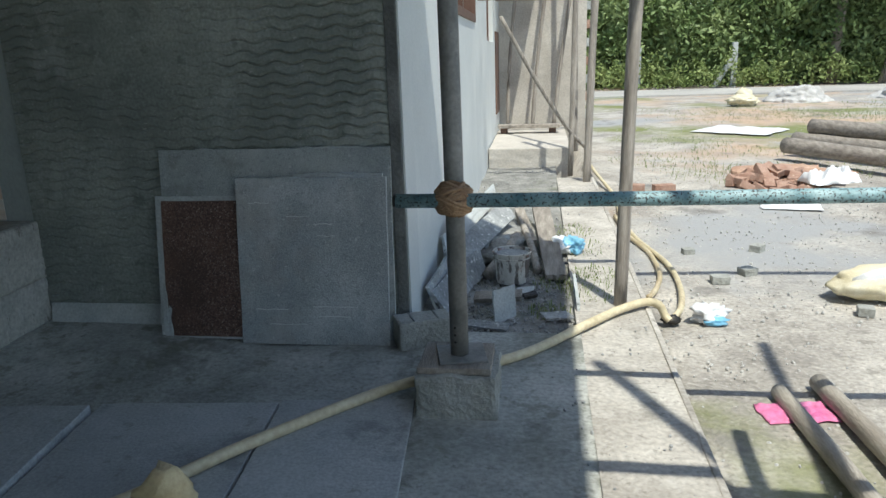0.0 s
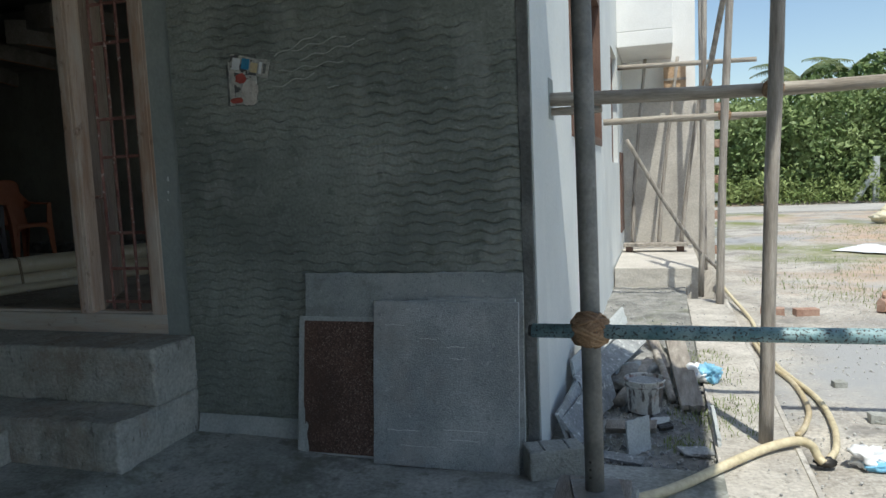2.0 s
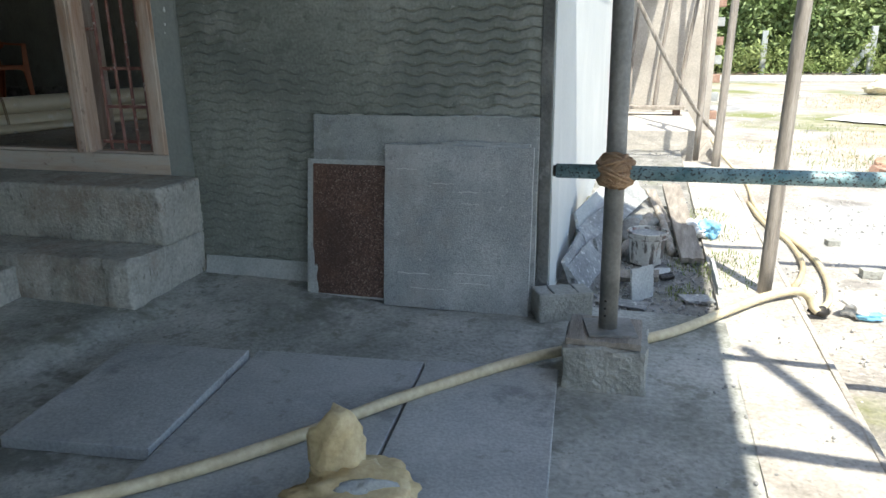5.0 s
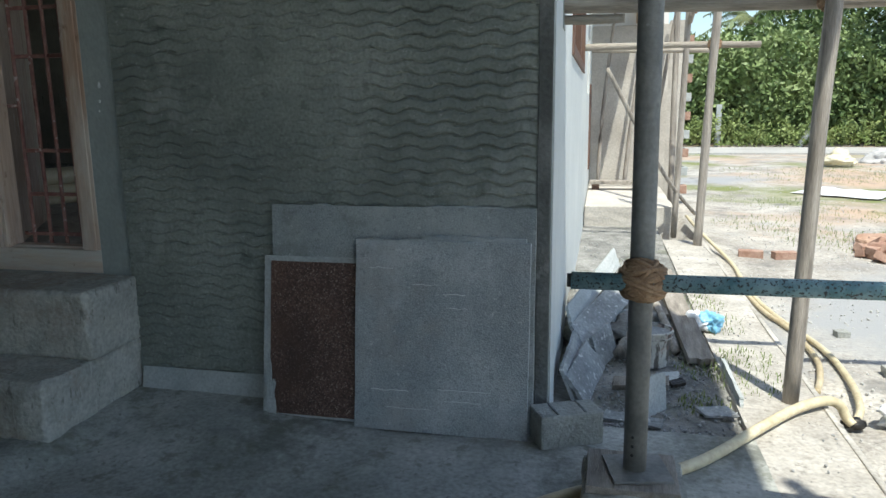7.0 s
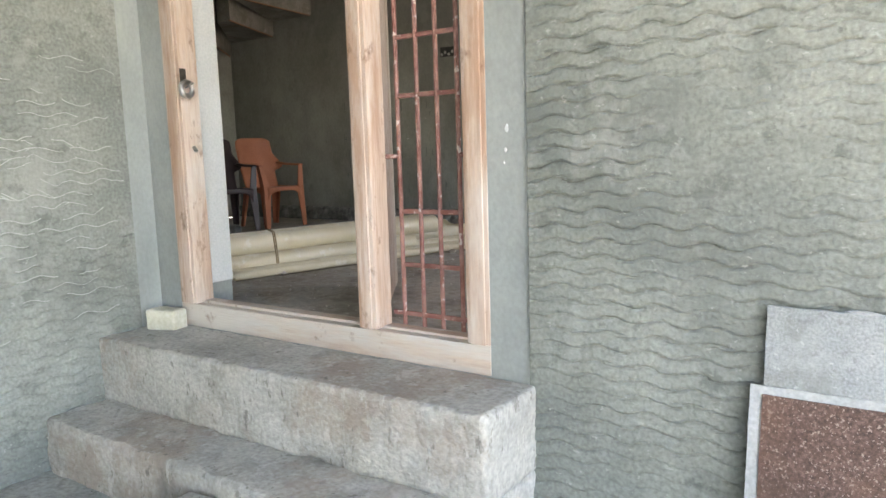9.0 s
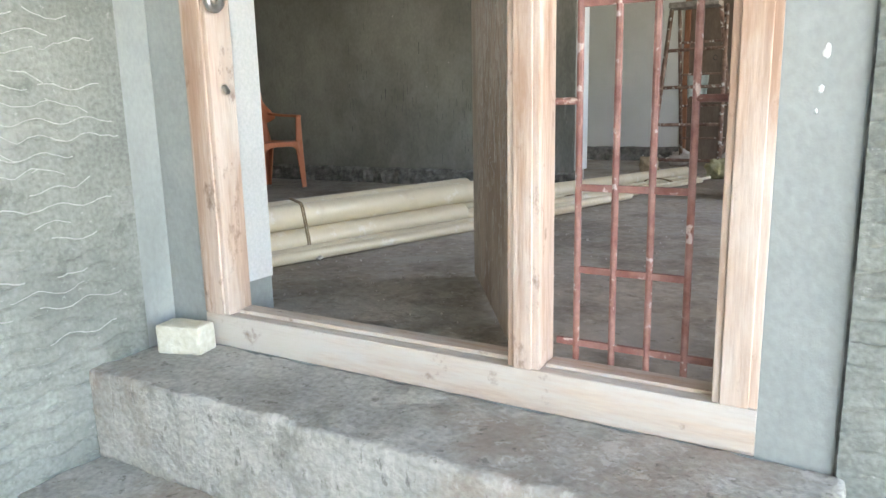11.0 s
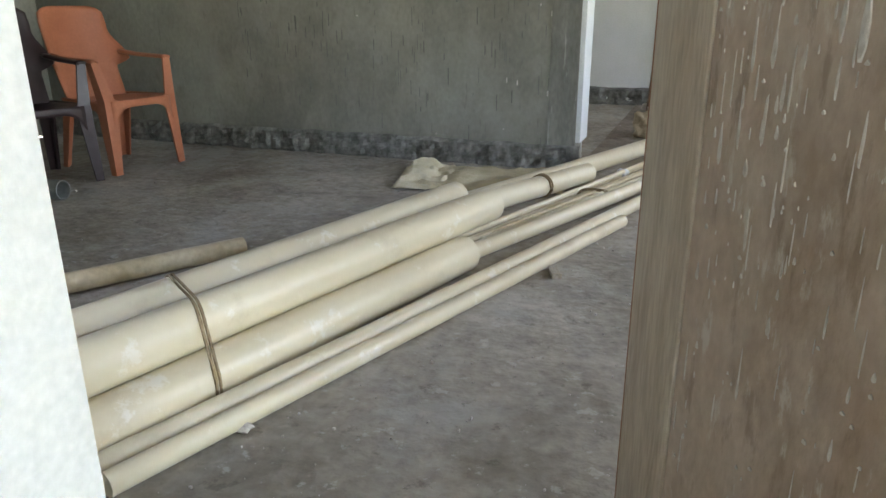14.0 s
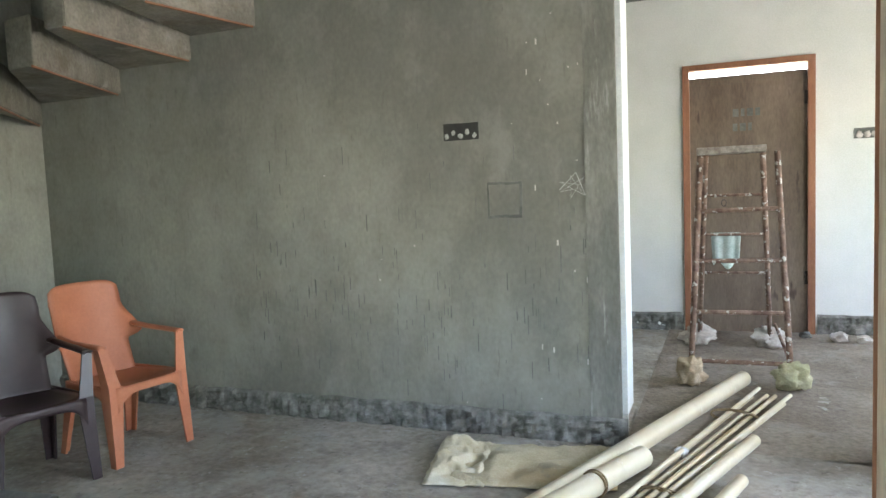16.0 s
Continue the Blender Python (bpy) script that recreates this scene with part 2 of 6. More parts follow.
TIE = mat("jute_tie", (0.22, 0.16, 0.09), (0.36, 0.28, 0.17), 0.95, 20, 120, 0.5)
ORANGE = mat("orange_plastic", (0.46, 0.155, 0.075), (0.54, 0.205, 0.11), 0.52, 3, 60, 0.03, grain=0.12, spots=(0.66, 0.42, 0.32), spot_scale=12, spot_cut=0.75)
MAROON = mat("dark_maroon_plastic", (0.03, 0.018, 0.02), (0.055, 0.035, 0.038), 0.4, 3, 60, 0.03, grain=0.08, spots=(0.3, 0.27, 0.26), spot_scale=14, spot_cut=0.76)
BROWNDOOR = mat("brown_primer_door", (0.13, 0.095, 0.068), (0.21, 0.16, 0.12), 0.75, 2, 40, 0.2, stretch=(2, 2, 0.6), spots=(0.09, 0.065, 0.05), spot_scale=4, spot_cut=0.67)
BROWNFRAME = mat("red_brown_frame", (0.24, 0.10, 0.05), (0.33, 0.15, 0.08), 0.6, 3, 40, 0.15, stretch=(4, 4, 0.6))
DARKFRAME = mat("dark_brown_frame", (0.10, 0.055, 0.04), (0.17, 0.10, 0.075), 0.6, 3, 40, 0.15, stretch=(4, 4, 0.6))
LADDER = mat("rusty_splashed_ladder", (0.12, 0.065, 0.045), (0.30, 0.20, 0.15), 0.75, 14, 60, 0.4, spots=(0.60, 0.58, 0.53), spot_scale=24, spot_cut=0.60)
RAG = mat("dusty_sackcloth", (0.40, 0.31, 0.20), (0.56, 0.46, 0.33), 0.95, 8, 80, 0.5)
RAGGREEN = mat("olive_sackcloth", (0.36, 0.35, 0.20), (0.50, 0.48, 0.32), 0.95, 8, 80, 0.5)
RAGPALE = mat("pale_dirty_cloth", (0.50, 0.46, 0.42), (0.68, 0.64, 0.60), 0.95, 8, 80, 0.4)
CLOTHTEAL = mat("pale_teal_cloth", (0.38, 0.48, 0.46), (0.56, 0.63, 0.60), 0.95, 9, 80, 0.3)
PAPER = mat("newsprint", (0.32, 0.32, 0.31), (0.66, 0.64, 0.58), 0.9, 16, 80, 0.2, spots=(0.10, 0.10, 0.10), spot_scale=24, spot_cut=0.55)
BAGCREAM = mat("cream_paper_bag", (0.56, 0.44, 0.24), (0.72, 0.60, 0.38), 0.75, 6, 60, 0.3)
PALEGRAVEL = mat("pale_gravel", (0.38, 0.375, 0.36), (0.56, 0.55, 0.53), 0.9, 5, 60, 0.4)
SHEET = mat("cream_woven_sheet", (0.50, 0.44, 0.29), (0.66, 0.59, 0.42), 0.9, 5, 120, 0.3, stains=(((0.40, 0.30, 0.16), 2.5, 0.52, 0.62, 1, 1, 0.6), ((0.30, 0.28, 0.22), 6.0, 0.57, 0.64, 1, 1, 0.5)))
SACKGREY = mat("white_woven_sack", (0.46, 0.48, 0.50), (0.62, 0.64, 0.65), 0.8, 6, 140, 0.35)
SACKYELLOW = mat("yellow_white_sack", (0.58, 0.51, 0.33), (0.72, 0.68, 0.54), 0.8, 5, 140, 0.3)
BLUEPRINT = mat("blue_print", (0.03, 0.22, 0.40), (0.08, 0.32, 0.50), 0.7, 9, 80, 0.1)
WHITEPLASTIC = mat("white_plastic_film", (0.68, 0.70, 0.72), (0.82, 0.83, 0.84), 0.5, 7, 60, 0.2)
BLUEPLASTIC = mat("blue_plastic_film", (0.15, 0.42, 0.62), (0.34, 0.60, 0.76), 0.5, 7, 60, 0.2)
PINK = mat("pink_plastic_film", (0.62, 0.14, 0.32), (0.74, 0.26, 0.44), 0.6, 7, 60, 0.2)
RED = mat("red_print", (0.42, 0.08, 0.06), (0.55, 0.16, 0.12), 0.8, 9, 60, 0.1)
BUCKET = mat("splashed_bucket", (0.46, 0.45, 0.42), (0.62, 0.61, 0.58), 0.6, 6, 60, 0.3, stains=(((0.07, 0.055, 0.05), 15.0, 0.49, 0.54, 1, 0.3, 0.9), ((0.30, 0.13, 0.09), 9.0, 0.55, 0.62, 1, 0.5, 0.7)))
PLANK = mat("grey_scaffold_plank", (0.20, 0.175, 0.15), (0.38, 0.345, 0.30), 0.9, 4, 40, 0.5, stretch=(6, 0.8, 6))
RUBBLE = mat("broken_tile", (0.22, 0.23, 0.235), (0.38, 0.395, 0.395), 0.85, 5, 70, 0.5, grain=0.5, spots=(0.60, 0.61, 0.60), spot_scale=40, spot_cut=0.62)
EARTH = mat("red_earth", (0.36, 0.22, 0.15), (0.50, 0.34, 0.25), 0.95, 5, 40, 0.7)
BRICK = mat("red_brick", (0.30, 0.175, 0.125), (0.44, 0.30, 0.235), 0.9, 9, 70, 0.6, spots=(0.5, 0.42, 0.36), spot_scale=10, spot_cut=0.70)
CEMENTSIDE = mat("neighbour_cement", (0.40, 0.37, 0.33), (0.56, 0.53, 0.48), 0.9, 1.6, 60, 0.3)
NEIGHWHITE = mat("neighbour_whitewash", (0.70, 0.70, 0.68), (0.80, 0.80, 0.78), 0.7, 1.5, 60, 0.1)
METALDARK = mat("dark_iron", (0.035, 0.033, 0.03), (0.09, 0.08, 0.07), 0.5, 10, 60, 0.2, metal=0.7)
CHROME = mat("worn_steel", (0.45, 0.45, 0.44), (0.65, 0.65, 0.63), 0.35, 10, 60, 0.1, metal=1.0)
PALEMARK = mat("chalk_and_highlight", (0.38, 0.39, 0.37), (0.50, 0.51, 0.49), 0.95, 30, 90, 0.3)
ASPHALT = mat("pale_road", (0.36, 0.35, 0.33), (0.46, 0.45, 0.42), 0.9, 0.5, 20, 0.2)
SOIL = mat("dark_gravelly_soil", (0.14, 0.14, 0.13), (0.32, 0.315, 0.295), 0.95, 4, 50, 0.9, grain=0.5, stains=(((0.11, 0.13, 0.06), 1.6, 0.54, 0.66, 1, 1, 0.5), ((0.42, 0.415, 0.40), 22.0, 0.58, 0.66, 1, 1, 0.6)))
GRAVEL = mat("grey_gravel", (0.24, 0.245, 0.245), (0.44, 0.44, 0.43), 0.9, 4, 60, 0.5)
TIMBERLOG = mat("pale_timber_log", (0.27, 0.24, 0.20), (0.46, 0.42, 0.36), 0.85, 3, 30, 0.4, stretch=(6, 1, 6))
LEAVES = mat("bush_leaves", (0.11, 0.175, 0.055), (0.28, 0.35, 0.14), 0.6, 0.7, 6, 0.1)
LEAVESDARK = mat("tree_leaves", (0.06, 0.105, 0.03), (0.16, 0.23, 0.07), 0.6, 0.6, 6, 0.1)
PALMLEAF = mat("palm_fronds", (0.05, 0.085, 0.02), (0.17, 0.19, 0.07), 0.55, 0.9, 6, 0.1)
BARK = mat("palm_bark", (0.20, 0.17, 0.14), (0.32, 0.28, 0.24), 0.9, 5, 40, 0.5)
GRASSBLADE = mat("grass_blades", (0.12, 0.18, 0.045), (0.26, 0.31, 0.11), 0.7, 1.5, 10, 0.1)
BOXWOOD = mat("plywood_box", (0.42, 0.28, 0.17), (0.54, 0.39, 0.26), 0.8, 5, 40, 0.2)


def ground_material():
    m = mat("site_ground", (0.29, 0.268, 0.238), (0.50, 0.47, 0.42), 0.92, 1.6, 45, 1.0, grain=0.6, stains=(((0.19, 0.175, 0.15), 9.0, 0.55, 0.64, 1, 1, 0.6), ((0.58, 0.56, 0.52), 26.0, 0.59, 0.64, 1, 1, 0.6), ((0.16, 0.15, 0.135), 40.0, 0.60, 0.65, 1, 1, 0.6)))
    nt = m.node_tree
    N, L = nt.nodes.new, nt.links.new
    b = nt.nodes["Principled BSDF"]
    col = b.inputs["Base Color"].links[0].from_socket
    co = nt.nodes["Texture Coordinate"]
    for colour, sc, lo, hi, shift in (((0.47, 0.345, 0.25), 0.18, 0.49, 0.60, 3.0), ((0.19, 0.21, 0.075), 0.24, 0.52, 0.61, 9.0), ((0.33, 0.335, 0.335), 0.32, 0.54, 0.64, 21.0), ((0.20, 0.19, 0.175), 1.3, 0.58, 0.68, 33.0)):
        mp = N("ShaderNodeMapping")
        mp.inputs["Location"].default_value = (shift, shift * 0.7, 0)
        L(co.outputs["Object"], mp.inputs[0])
        n = N("ShaderNodeTexNoise")
        n.inputs["Scale"].default_value, n.inputs["Detail"].default_value, n.inputs["Roughness"].default_value = sc, 8, 0.65
        L(mp.outputs[0], n.inputs["Vector"])
        r = N("ShaderNodeValToRGB")
        r.color_ramp.elements[0].position, r.color_ramp.elements[1].position = lo, hi
        L(n.outputs["Fac"], r.inputs[0])
        mx = N("ShaderNodeMix")
        mx.data_type = "RGBA"
        mx.inputs[7].default_value = (*colour, 1)
        fac = r.outputs[0]
        if shift == 3.0:
            sep, far, both = N("ShaderNodeSeparateXYZ"), N("ShaderNodeMapRange"), N("ShaderNodeMath")
            far.inputs[1].default_value, far.inputs[2].default_value = 4.6, 5.8
            both.operation = "MULTIPLY"
            L(co.outputs["Object"], sep.inputs[0])
            L(sep.outputs[1], far.inputs[0])
            L(far.outputs[0], both.inputs[0])
            L(fac, both.inputs[1])
            fac = both.outputs[0]
        L(fac, mx.inputs[0])
        L(col, mx.inputs[6])
        col = mx.outputs[2]
    L(col, b.inputs["Base Color"])
    return m


GROUND = ground_material()


# ---- mesh helpers ----
def thing(name, label, category, at=(0, 0, 0), rz=0.0, group="", kind=""):
    ob = new(name)
    ob.matrix_world = pose(*at, 0, 0, rz)
    ob.empty_display_size = 0.1
    return tagged(ob, label, category, group, kind)


def link(name, bm, material, smooth=False):
    me = bpy.data.meshes.new(name)
    bmesh.ops.recalc_face_normals(bm, faces=bm.faces)
    bm.to_mesh(me)
    bm.free()
    me.materials.append(material)
    if smooth:
        for p in me.polygons:
            p.use_smooth = True
    return new(name, me)


def part(name, bm, material, parent, label="", smooth=False):
    ob = link(name, bm, material, smooth)
    ob.parent = parent
    return tagged(ob, label)


def solid(name, bm, material, label, category, group="", kind="", smooth=False):
    return tagged(link(name, bm, material, smooth), label, category, group, kind)


def box(x0, x1, y0, y1, z0, z1, bevel=0.0, bm=None, m=None):
    bm = bm or bmesh.new()
    mm = Matrix.Translation(((x0 + x1) / 2, (y0 + y1) / 2, (z0 + z1) / 2)) @ Matrix.Diagonal((x1 - x0, y1 - y0, z1 - z0, 1))
    vs = bmesh.ops.create_cube(bm, size=1, matrix=(m @ mm) if m else mm)["verts"]
    if bevel:
        es = {e for v in vs for e in v.link_edges}
        bmesh.ops.bevel(bm, geom=list(es), offset=bevel, segments=2, profile=0.6, affect="EDGES")
    return bm


def rough_box(x0, x1, y0, y1, z0, z1, amp=0.006, cuts=5, seed=0.0, bevel=0.008, m=None):
    """A block with worn edges and uneven faces."""
    bm = box(x0, x1, y0, y1, z0, z1, bevel)
    bmesh.ops.subdivide_edges(bm, edges=[e for e in bm.edges if e.calc_length() > 0.04], cuts=cuts, use_grid_fill=True)
    for v in bm.verts:
        n = noise.noise_vector(v.co * 14 + Vector((seed, seed * 1.7, 3))) + 0.5 * noise.noise_vector(v.co * 45 + Vector((seed, 1, 2)))
        v.co += n * amp
    if m:
        bmesh.ops.transform(bm, matrix=m, verts=bm.verts)
    return bm


def crumbly_box(x0, x1, y0, y1, z0, z1, step, amp, seed, bevel=0.015):
    """A cast block cut fine enough for drips on its sides and a crumbling edge."""
    bm = box(x0, x1, y0, y1, z0, z1, bevel)
    for axis, lo, hi in ((0, x0, x1), (1, y0, y1), (2, z0, z1)):
        n = Vector([1.0 if k == axis else 0.0 for k in range(3)])
        for c in np.arange(lo + step, hi - step * 0.5, step):
            bmesh.ops.bisect_plane(bm, geom=bm.verts[:] + bm.edges[:] + bm.faces[:], plane_co=n * c, plane_no=n)
    for v in bm.verts:
        p = v.co
        d = noise.noise_vector(p * 9 + Vector((seed, 2, 5))) * amp + noise.noise_vector(p * 34 + Vector((seed, 7, 1))) * amp * 0.55
        drip = noise.noise(Vector((p.x * 30, p.y * 30, p.z * 4 + seed)))
        edge = 1.0 if p.z > z1 - 0.03 else 0.35
        d.y -= max(0.0, drip) * amp * (1.3 if p.z < z1 - 0.02 else 0.2)
        d.z -= max(0.0, noise.noise(Vector((p.x * 6, p.y * 16, seed + 4)))) * amp * 1.4 * edge * (1 if p.y < y0 + 0.05 else 0.2)
        v.co += d
    return bm


def rod(a, b, r0, r1=None, seg=12, bm=None, caps=True):
    bm = bm or bmesh.new()
    a, b = Vector(a), Vector(b)
    d = b - a
    m = Matrix.Translation((a + b) / 2) @ d.to_track_quat("Z", "Y").to_matrix().to_4x4()
    bmesh.ops.create_cone(bm, cap_ends=caps, segments=seg, radius1=r0, radius2=r0 if r1 is None else r1, depth=d.length, matrix=m)
    return bm


def tube(path, r, seg=10, bm=None, wobble=0.0, closed=False):
    """A round tube along points; r is a number or one per point."""
    bm = bm or bmesh.new()
    pts = [Vector(p) for p in path]
    n = len(pts)
    rings = []
    up = Vector((0, 0, 1))
    for i, p in enumerate(pts):
        a = pts[(i - 1) % n] if closed or i > 0 else p
        c = pts[(i + 1) % n] if closed or i < n - 1 else p
        t = (c - a).normalized()
        s = t.cross(up)
        if s.length < 0.05:
            s = t.cross(Vector((1, 0, 0)))
        s.normalize()
        w = s.cross(t)
        rr = r[i] if isinstance(r, (list, tuple)) else r
        rr *= 1 + wobble * noise.noise(p * 3.1)
        rings.append([bm.verts.new(p + rr * (math.cos(k * 2 * math.pi / seg) * s + math.sin(k * 2 * math.pi / seg) * w)) for k in range(seg)])
    for i in range(n if closed else n - 1):
        A, B = rings[i], rings[(i + 1) % n]
        for k in range(seg):
            bm.faces.new((A[k], A[(k + 1) % seg], B[(k + 1) % seg], B[k]))
    if not closed:
        bm.faces.new(rings[0][::-1])
        bm.faces.new(rings[-1])
    return bm


def spline(points, steps=8):
    p = [Vector(q) for q in points]
    p = [2 * p[0] - p[1]] + p + [2 * p[-1] - p[-2]]
    out = []
    for i in range(1, len(p) - 2):
        for k in range(steps):
            t = k / steps
            a, b, c, d = p[i - 1], p[i], p[i + 1], p[i + 2]
            out.append(0.5 * ((2 * b) + (c - a) * t + (2 * a - 5 * b + 4 * c - d) * t * t + (3 * b - 3 * c + d - a) * t ** 3))
    return out + [p[-2]]


def prism(outline, z0, z1, bevel=0.0, m=None):
    """An upright prism over a flat outline."""
    bm = bmesh.new()
    lo = [bm.verts.new((x, y, z0)) for x, y in outline]
    hi = [bm.verts.new((x, y, z1)) for x, y in outline]
    n = len(lo)
    bm.faces.new(lo[::-1])
    bm.faces.new(hi)
    for i in range(n):
        bm.faces.new((lo[i], lo[(i + 1) % n], hi[(i + 1) % n], hi[i]))
    if bevel:
        bmesh.ops.bevel(bm, geom=list(bm.edges), offset=bevel, segments=2, affect="EDGES")
    if m:
        bmesh.ops.transform(bm, matrix=m, verts=bm.verts)
    return bm


def crumple(w, d, h, seed, amp=0.35, sub=3, m=None):
    """A lumpy closed body of about that size, resting on z = 0."""
    bm = bmesh.new()
    bmesh.ops.create_icosphere(bm, subdivisions=sub, radius=1)
    off = Vector((seed, seed * 2.3, seed * 0.7))
    for v in bm.verts:
        k = 1 + amp * noise.noise(v.co * 1.6 + off) + 0.55 * amp * noise.noise(v.co * 4.5 + off)
        p = v.co * k
        v.co = Vector((p.x * w / 2, p.y * d / 2, max(-0.92, p.z) * h / 2))
    low = min(v.co.z for v in bm.verts)
    for v in bm.verts:
        v.co.z -= low
    if m:
        bmesh.ops.transform(bm, matrix=m, verts=bm.verts)
    return bm


def grid_mesh(name, P, material, smooth=True):
    """A sheet over an (rows, columns, 3) array of points."""
    r, c = P.shape[:2]
    i = np.arange(r * c).reshape(r, c)
    f = np.stack([i[:-1, :-1], i[:-1, 1:], i[1:, 1:], i[1:, :-1]], -1).reshape(-1, 4)
    me = bpy.data.meshes.new(name)
    me.from_pydata(P.reshape(-1, 3).tolist(), [], f.tolist())
    me.materials.append(material)
    if smooth:
        me.polygons.foreach_set("use_smooth", [True] * len(me.polygons))
    me.update()
    return new(name, me)


def lumps(X, Y, seed, scale):
    out = np.zeros(X.shape)
    it = np.nditer([X, Y], flags=["multi_index"])
    for x, y in it:
        out[it.multi_index] = noise.noise(Vector((float(x) * scale, float(y) * scale, seed)))
    return out


# ---- plan ----
WALL_Y, WALL_IN = 3.29, 3.56          # front wall, outside and inside faces
WALL_L = -4.65                        # porch's side wall
WHITE_X, WHITE_IN = -0.634, -0.86     # long side wall, outside and inside faces
HALL_Y, HALL_END = 7.36, -4.63        # far wall of the hall and where it stops
HALL_L = -8.80
BACK_Y = 10.6
FLOOR, PORCH_Z = 0.635, -0.03
TOP = 3.75
SITE = -0.10


def combed(name, u0, u1, z0, z1, place, seed, label, flecks=0):
    """Plaster combed in waves: real ridges on a fine sheet."""
    nu, nz = int((u1 - u0) / 0.016) + 1, int((z1 - z0) / 0.0032) + 1
    U, Z = np.meshgrid(np.linspace(u0, u1, nu), np.linspace(z0, z1, nz))
    calm = lumps(U, Z, seed, 1.1)
    fine = lumps(U, Z, seed + 7, 5.0)
    row = 0.0495
    drift = 0.022 * lumps(U, Z * 0 + seed, seed + 3, 1.2)
    phase = 4.0 * lumps(np.zeros_like(U), np.floor(Z / (2 * row)) * 1.7, seed + 11, 1.0)
    wave = (0.0095 + 0.003 * fine) * np.sin(2 * np.pi * (U + 0.03 * phase) / 0.158) + drift
    k = ((Z - wave) / row) % 1.0
    ridge = 0.35 * (1 - k) - 1.35 * np.exp(-(np.minimum(k, 1 - k) / 0.068) ** 2)
    amount = np.clip(0.95 + 1.5 * calm + 1.0 * fine, 0.12, 1.35)
    D = 0.0100 * ridge * amount + 0.003 * fine
    edge = np.minimum.reduce([(U - u0), (u1 - U), Z * 0 + 1]) / 0.03
    D = D * np.clip(edge, 0, 1)
    P = place(U, Z, D)
    ob = grid_mesh(name, P, PLASTER)
    # pale threads along the crests: painted highlights as well as scuffs
    if flecks:
        rnd = random.Random(int(seed))
        bm = bmesh.new()
        for _ in range(flecks):
            i, j = int(rnd.triangular(0.16, 0.56, 0.40) * nz), int((1 - 0.42 * rnd.random() ** 1.4) * nu) - 16
            n = rnd.randint(4, 16)
            pts = []
            for q in range(n):
                jj = min(j + q, nu - 3)
                reach = 3 if pts else 8
                i = max(9, min(nz - 10, i))
                i = i - reach + int(np.argmax(D[i - reach:i + reach + 1, jj]))
                pts.append(tuple(P[i, jj] + 0.0008 * (P[i, jj] - place(U[i, jj], Z[i, jj], D[i, jj] - 1.0))))
            tube(pts, rnd.uniform(0.0010, 0.0024), 5, bm=bm)
        solid("ridge_flecks", bm, PALEMARK, "pale highlights and scuffs on the crests of the combed plaster waves", "scuffs", kind="stuff")
    return tagged(ob, label, "wall", kind="structure")


# ---- setting: porch and front of the house ----
# front wall as butted blocks, round the door and an added unseen opening (x -6.0 to -5.3) that lights the hall
for x0, x1, y0, z0, z1 in ((HALL_L - 0.25, -6.0, WALL_Y, -0.3, TOP), (-6.0, -5.3, WALL_Y, -0.3, 1.35), (-6.0, -5.3, WALL_Y, 2.2, TOP), (-5.3, -4.49, WALL_Y, -0.3, TOP), (-4.49, -4.44, WALL_Y + 0.1, FLOOR - 0.03, TOP), (-4.44, -2.745, WALL_Y, 2.86, TOP), (-4.49, -2.745, WALL_Y, -0.3, 0.578), (-2.745, WHITE_X - 0.004, WALL_Y, -0.3, TOP)):
    solid("wall_front", box(x0, x1, y0, WALL_IN, z0, z1), SMOOTH, "smooth grey cement plaster house wall round the door", "wall", kind="structure")
combed("wall_front_plaster", -2.583, -0.692, PORCH_Z - 0.01, 3.4, lambda U, Z, D: np.stack([U, WALL_Y - 0.014 - D, Z], -1), 2.0, "grey cement plaster combed in wavy ridges on the front wall")
combed("wall_side_plaster", 0.2, 3.16, PORCH_Z - 0.01, 3.4, lambda U, Z, D: np.stack([WALL_L + 0.014 + D, U, Z], -1), 5.0, "grey cement plaster combed in wavy ridges on the porch's side wall", 170)
solid("wall_porch_side", box(WALL_L - 0.23, WALL_L, -3.0, WALL_Y - 0.002, -0.3, TOP), SMOOTH, "grey cement plaster side wall of the porch", "wall", kind="structure")
# no cut in the wall: a dark strip paints the groove's shade
solid("trim_groove", box(-2.589, -2.583, WALL_Y - 0.006, WALL_Y + 0.01, 0.5, 3.4), MORTARSHADE, "dark strip painting the shade of a scored groove beside the smooth plaster band", "groove", kind="structure")
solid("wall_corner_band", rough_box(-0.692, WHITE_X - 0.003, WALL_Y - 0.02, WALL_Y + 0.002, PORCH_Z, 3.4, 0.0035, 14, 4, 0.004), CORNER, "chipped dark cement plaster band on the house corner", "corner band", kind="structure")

# white side wall with its window opening
W0, W1, WZ0, WZ1 = 4.85, 7.25, 1.64, 3.05
for y0, y1, z0, z1 in ((WALL_IN, W0, -0.3, TOP), (W0, W1, -0.3, WZ0), (W0, W1, WZ1, TOP), (W1, 8.9, -0.3, TOP), (8.9, 10.1, -0.3, 1.5), (8.9, 10.1, 2.9, TOP), (10.1, 12.0, -0.3, TOP)):
    solid("wall_white_side", box(WHITE_IN, WHITE_X, y0, y1, z0, z1), WHITE, "white primed side wall of the house", "wall", kind="structure")
solid("wall_white_return", box(WHITE_X - 0.002, WHITE_X + 0.006, WALL_Y - 0.004, WALL_IN, PORCH_Z, TOP), WHITE, "white primed corner return", "wall", kind="structure")

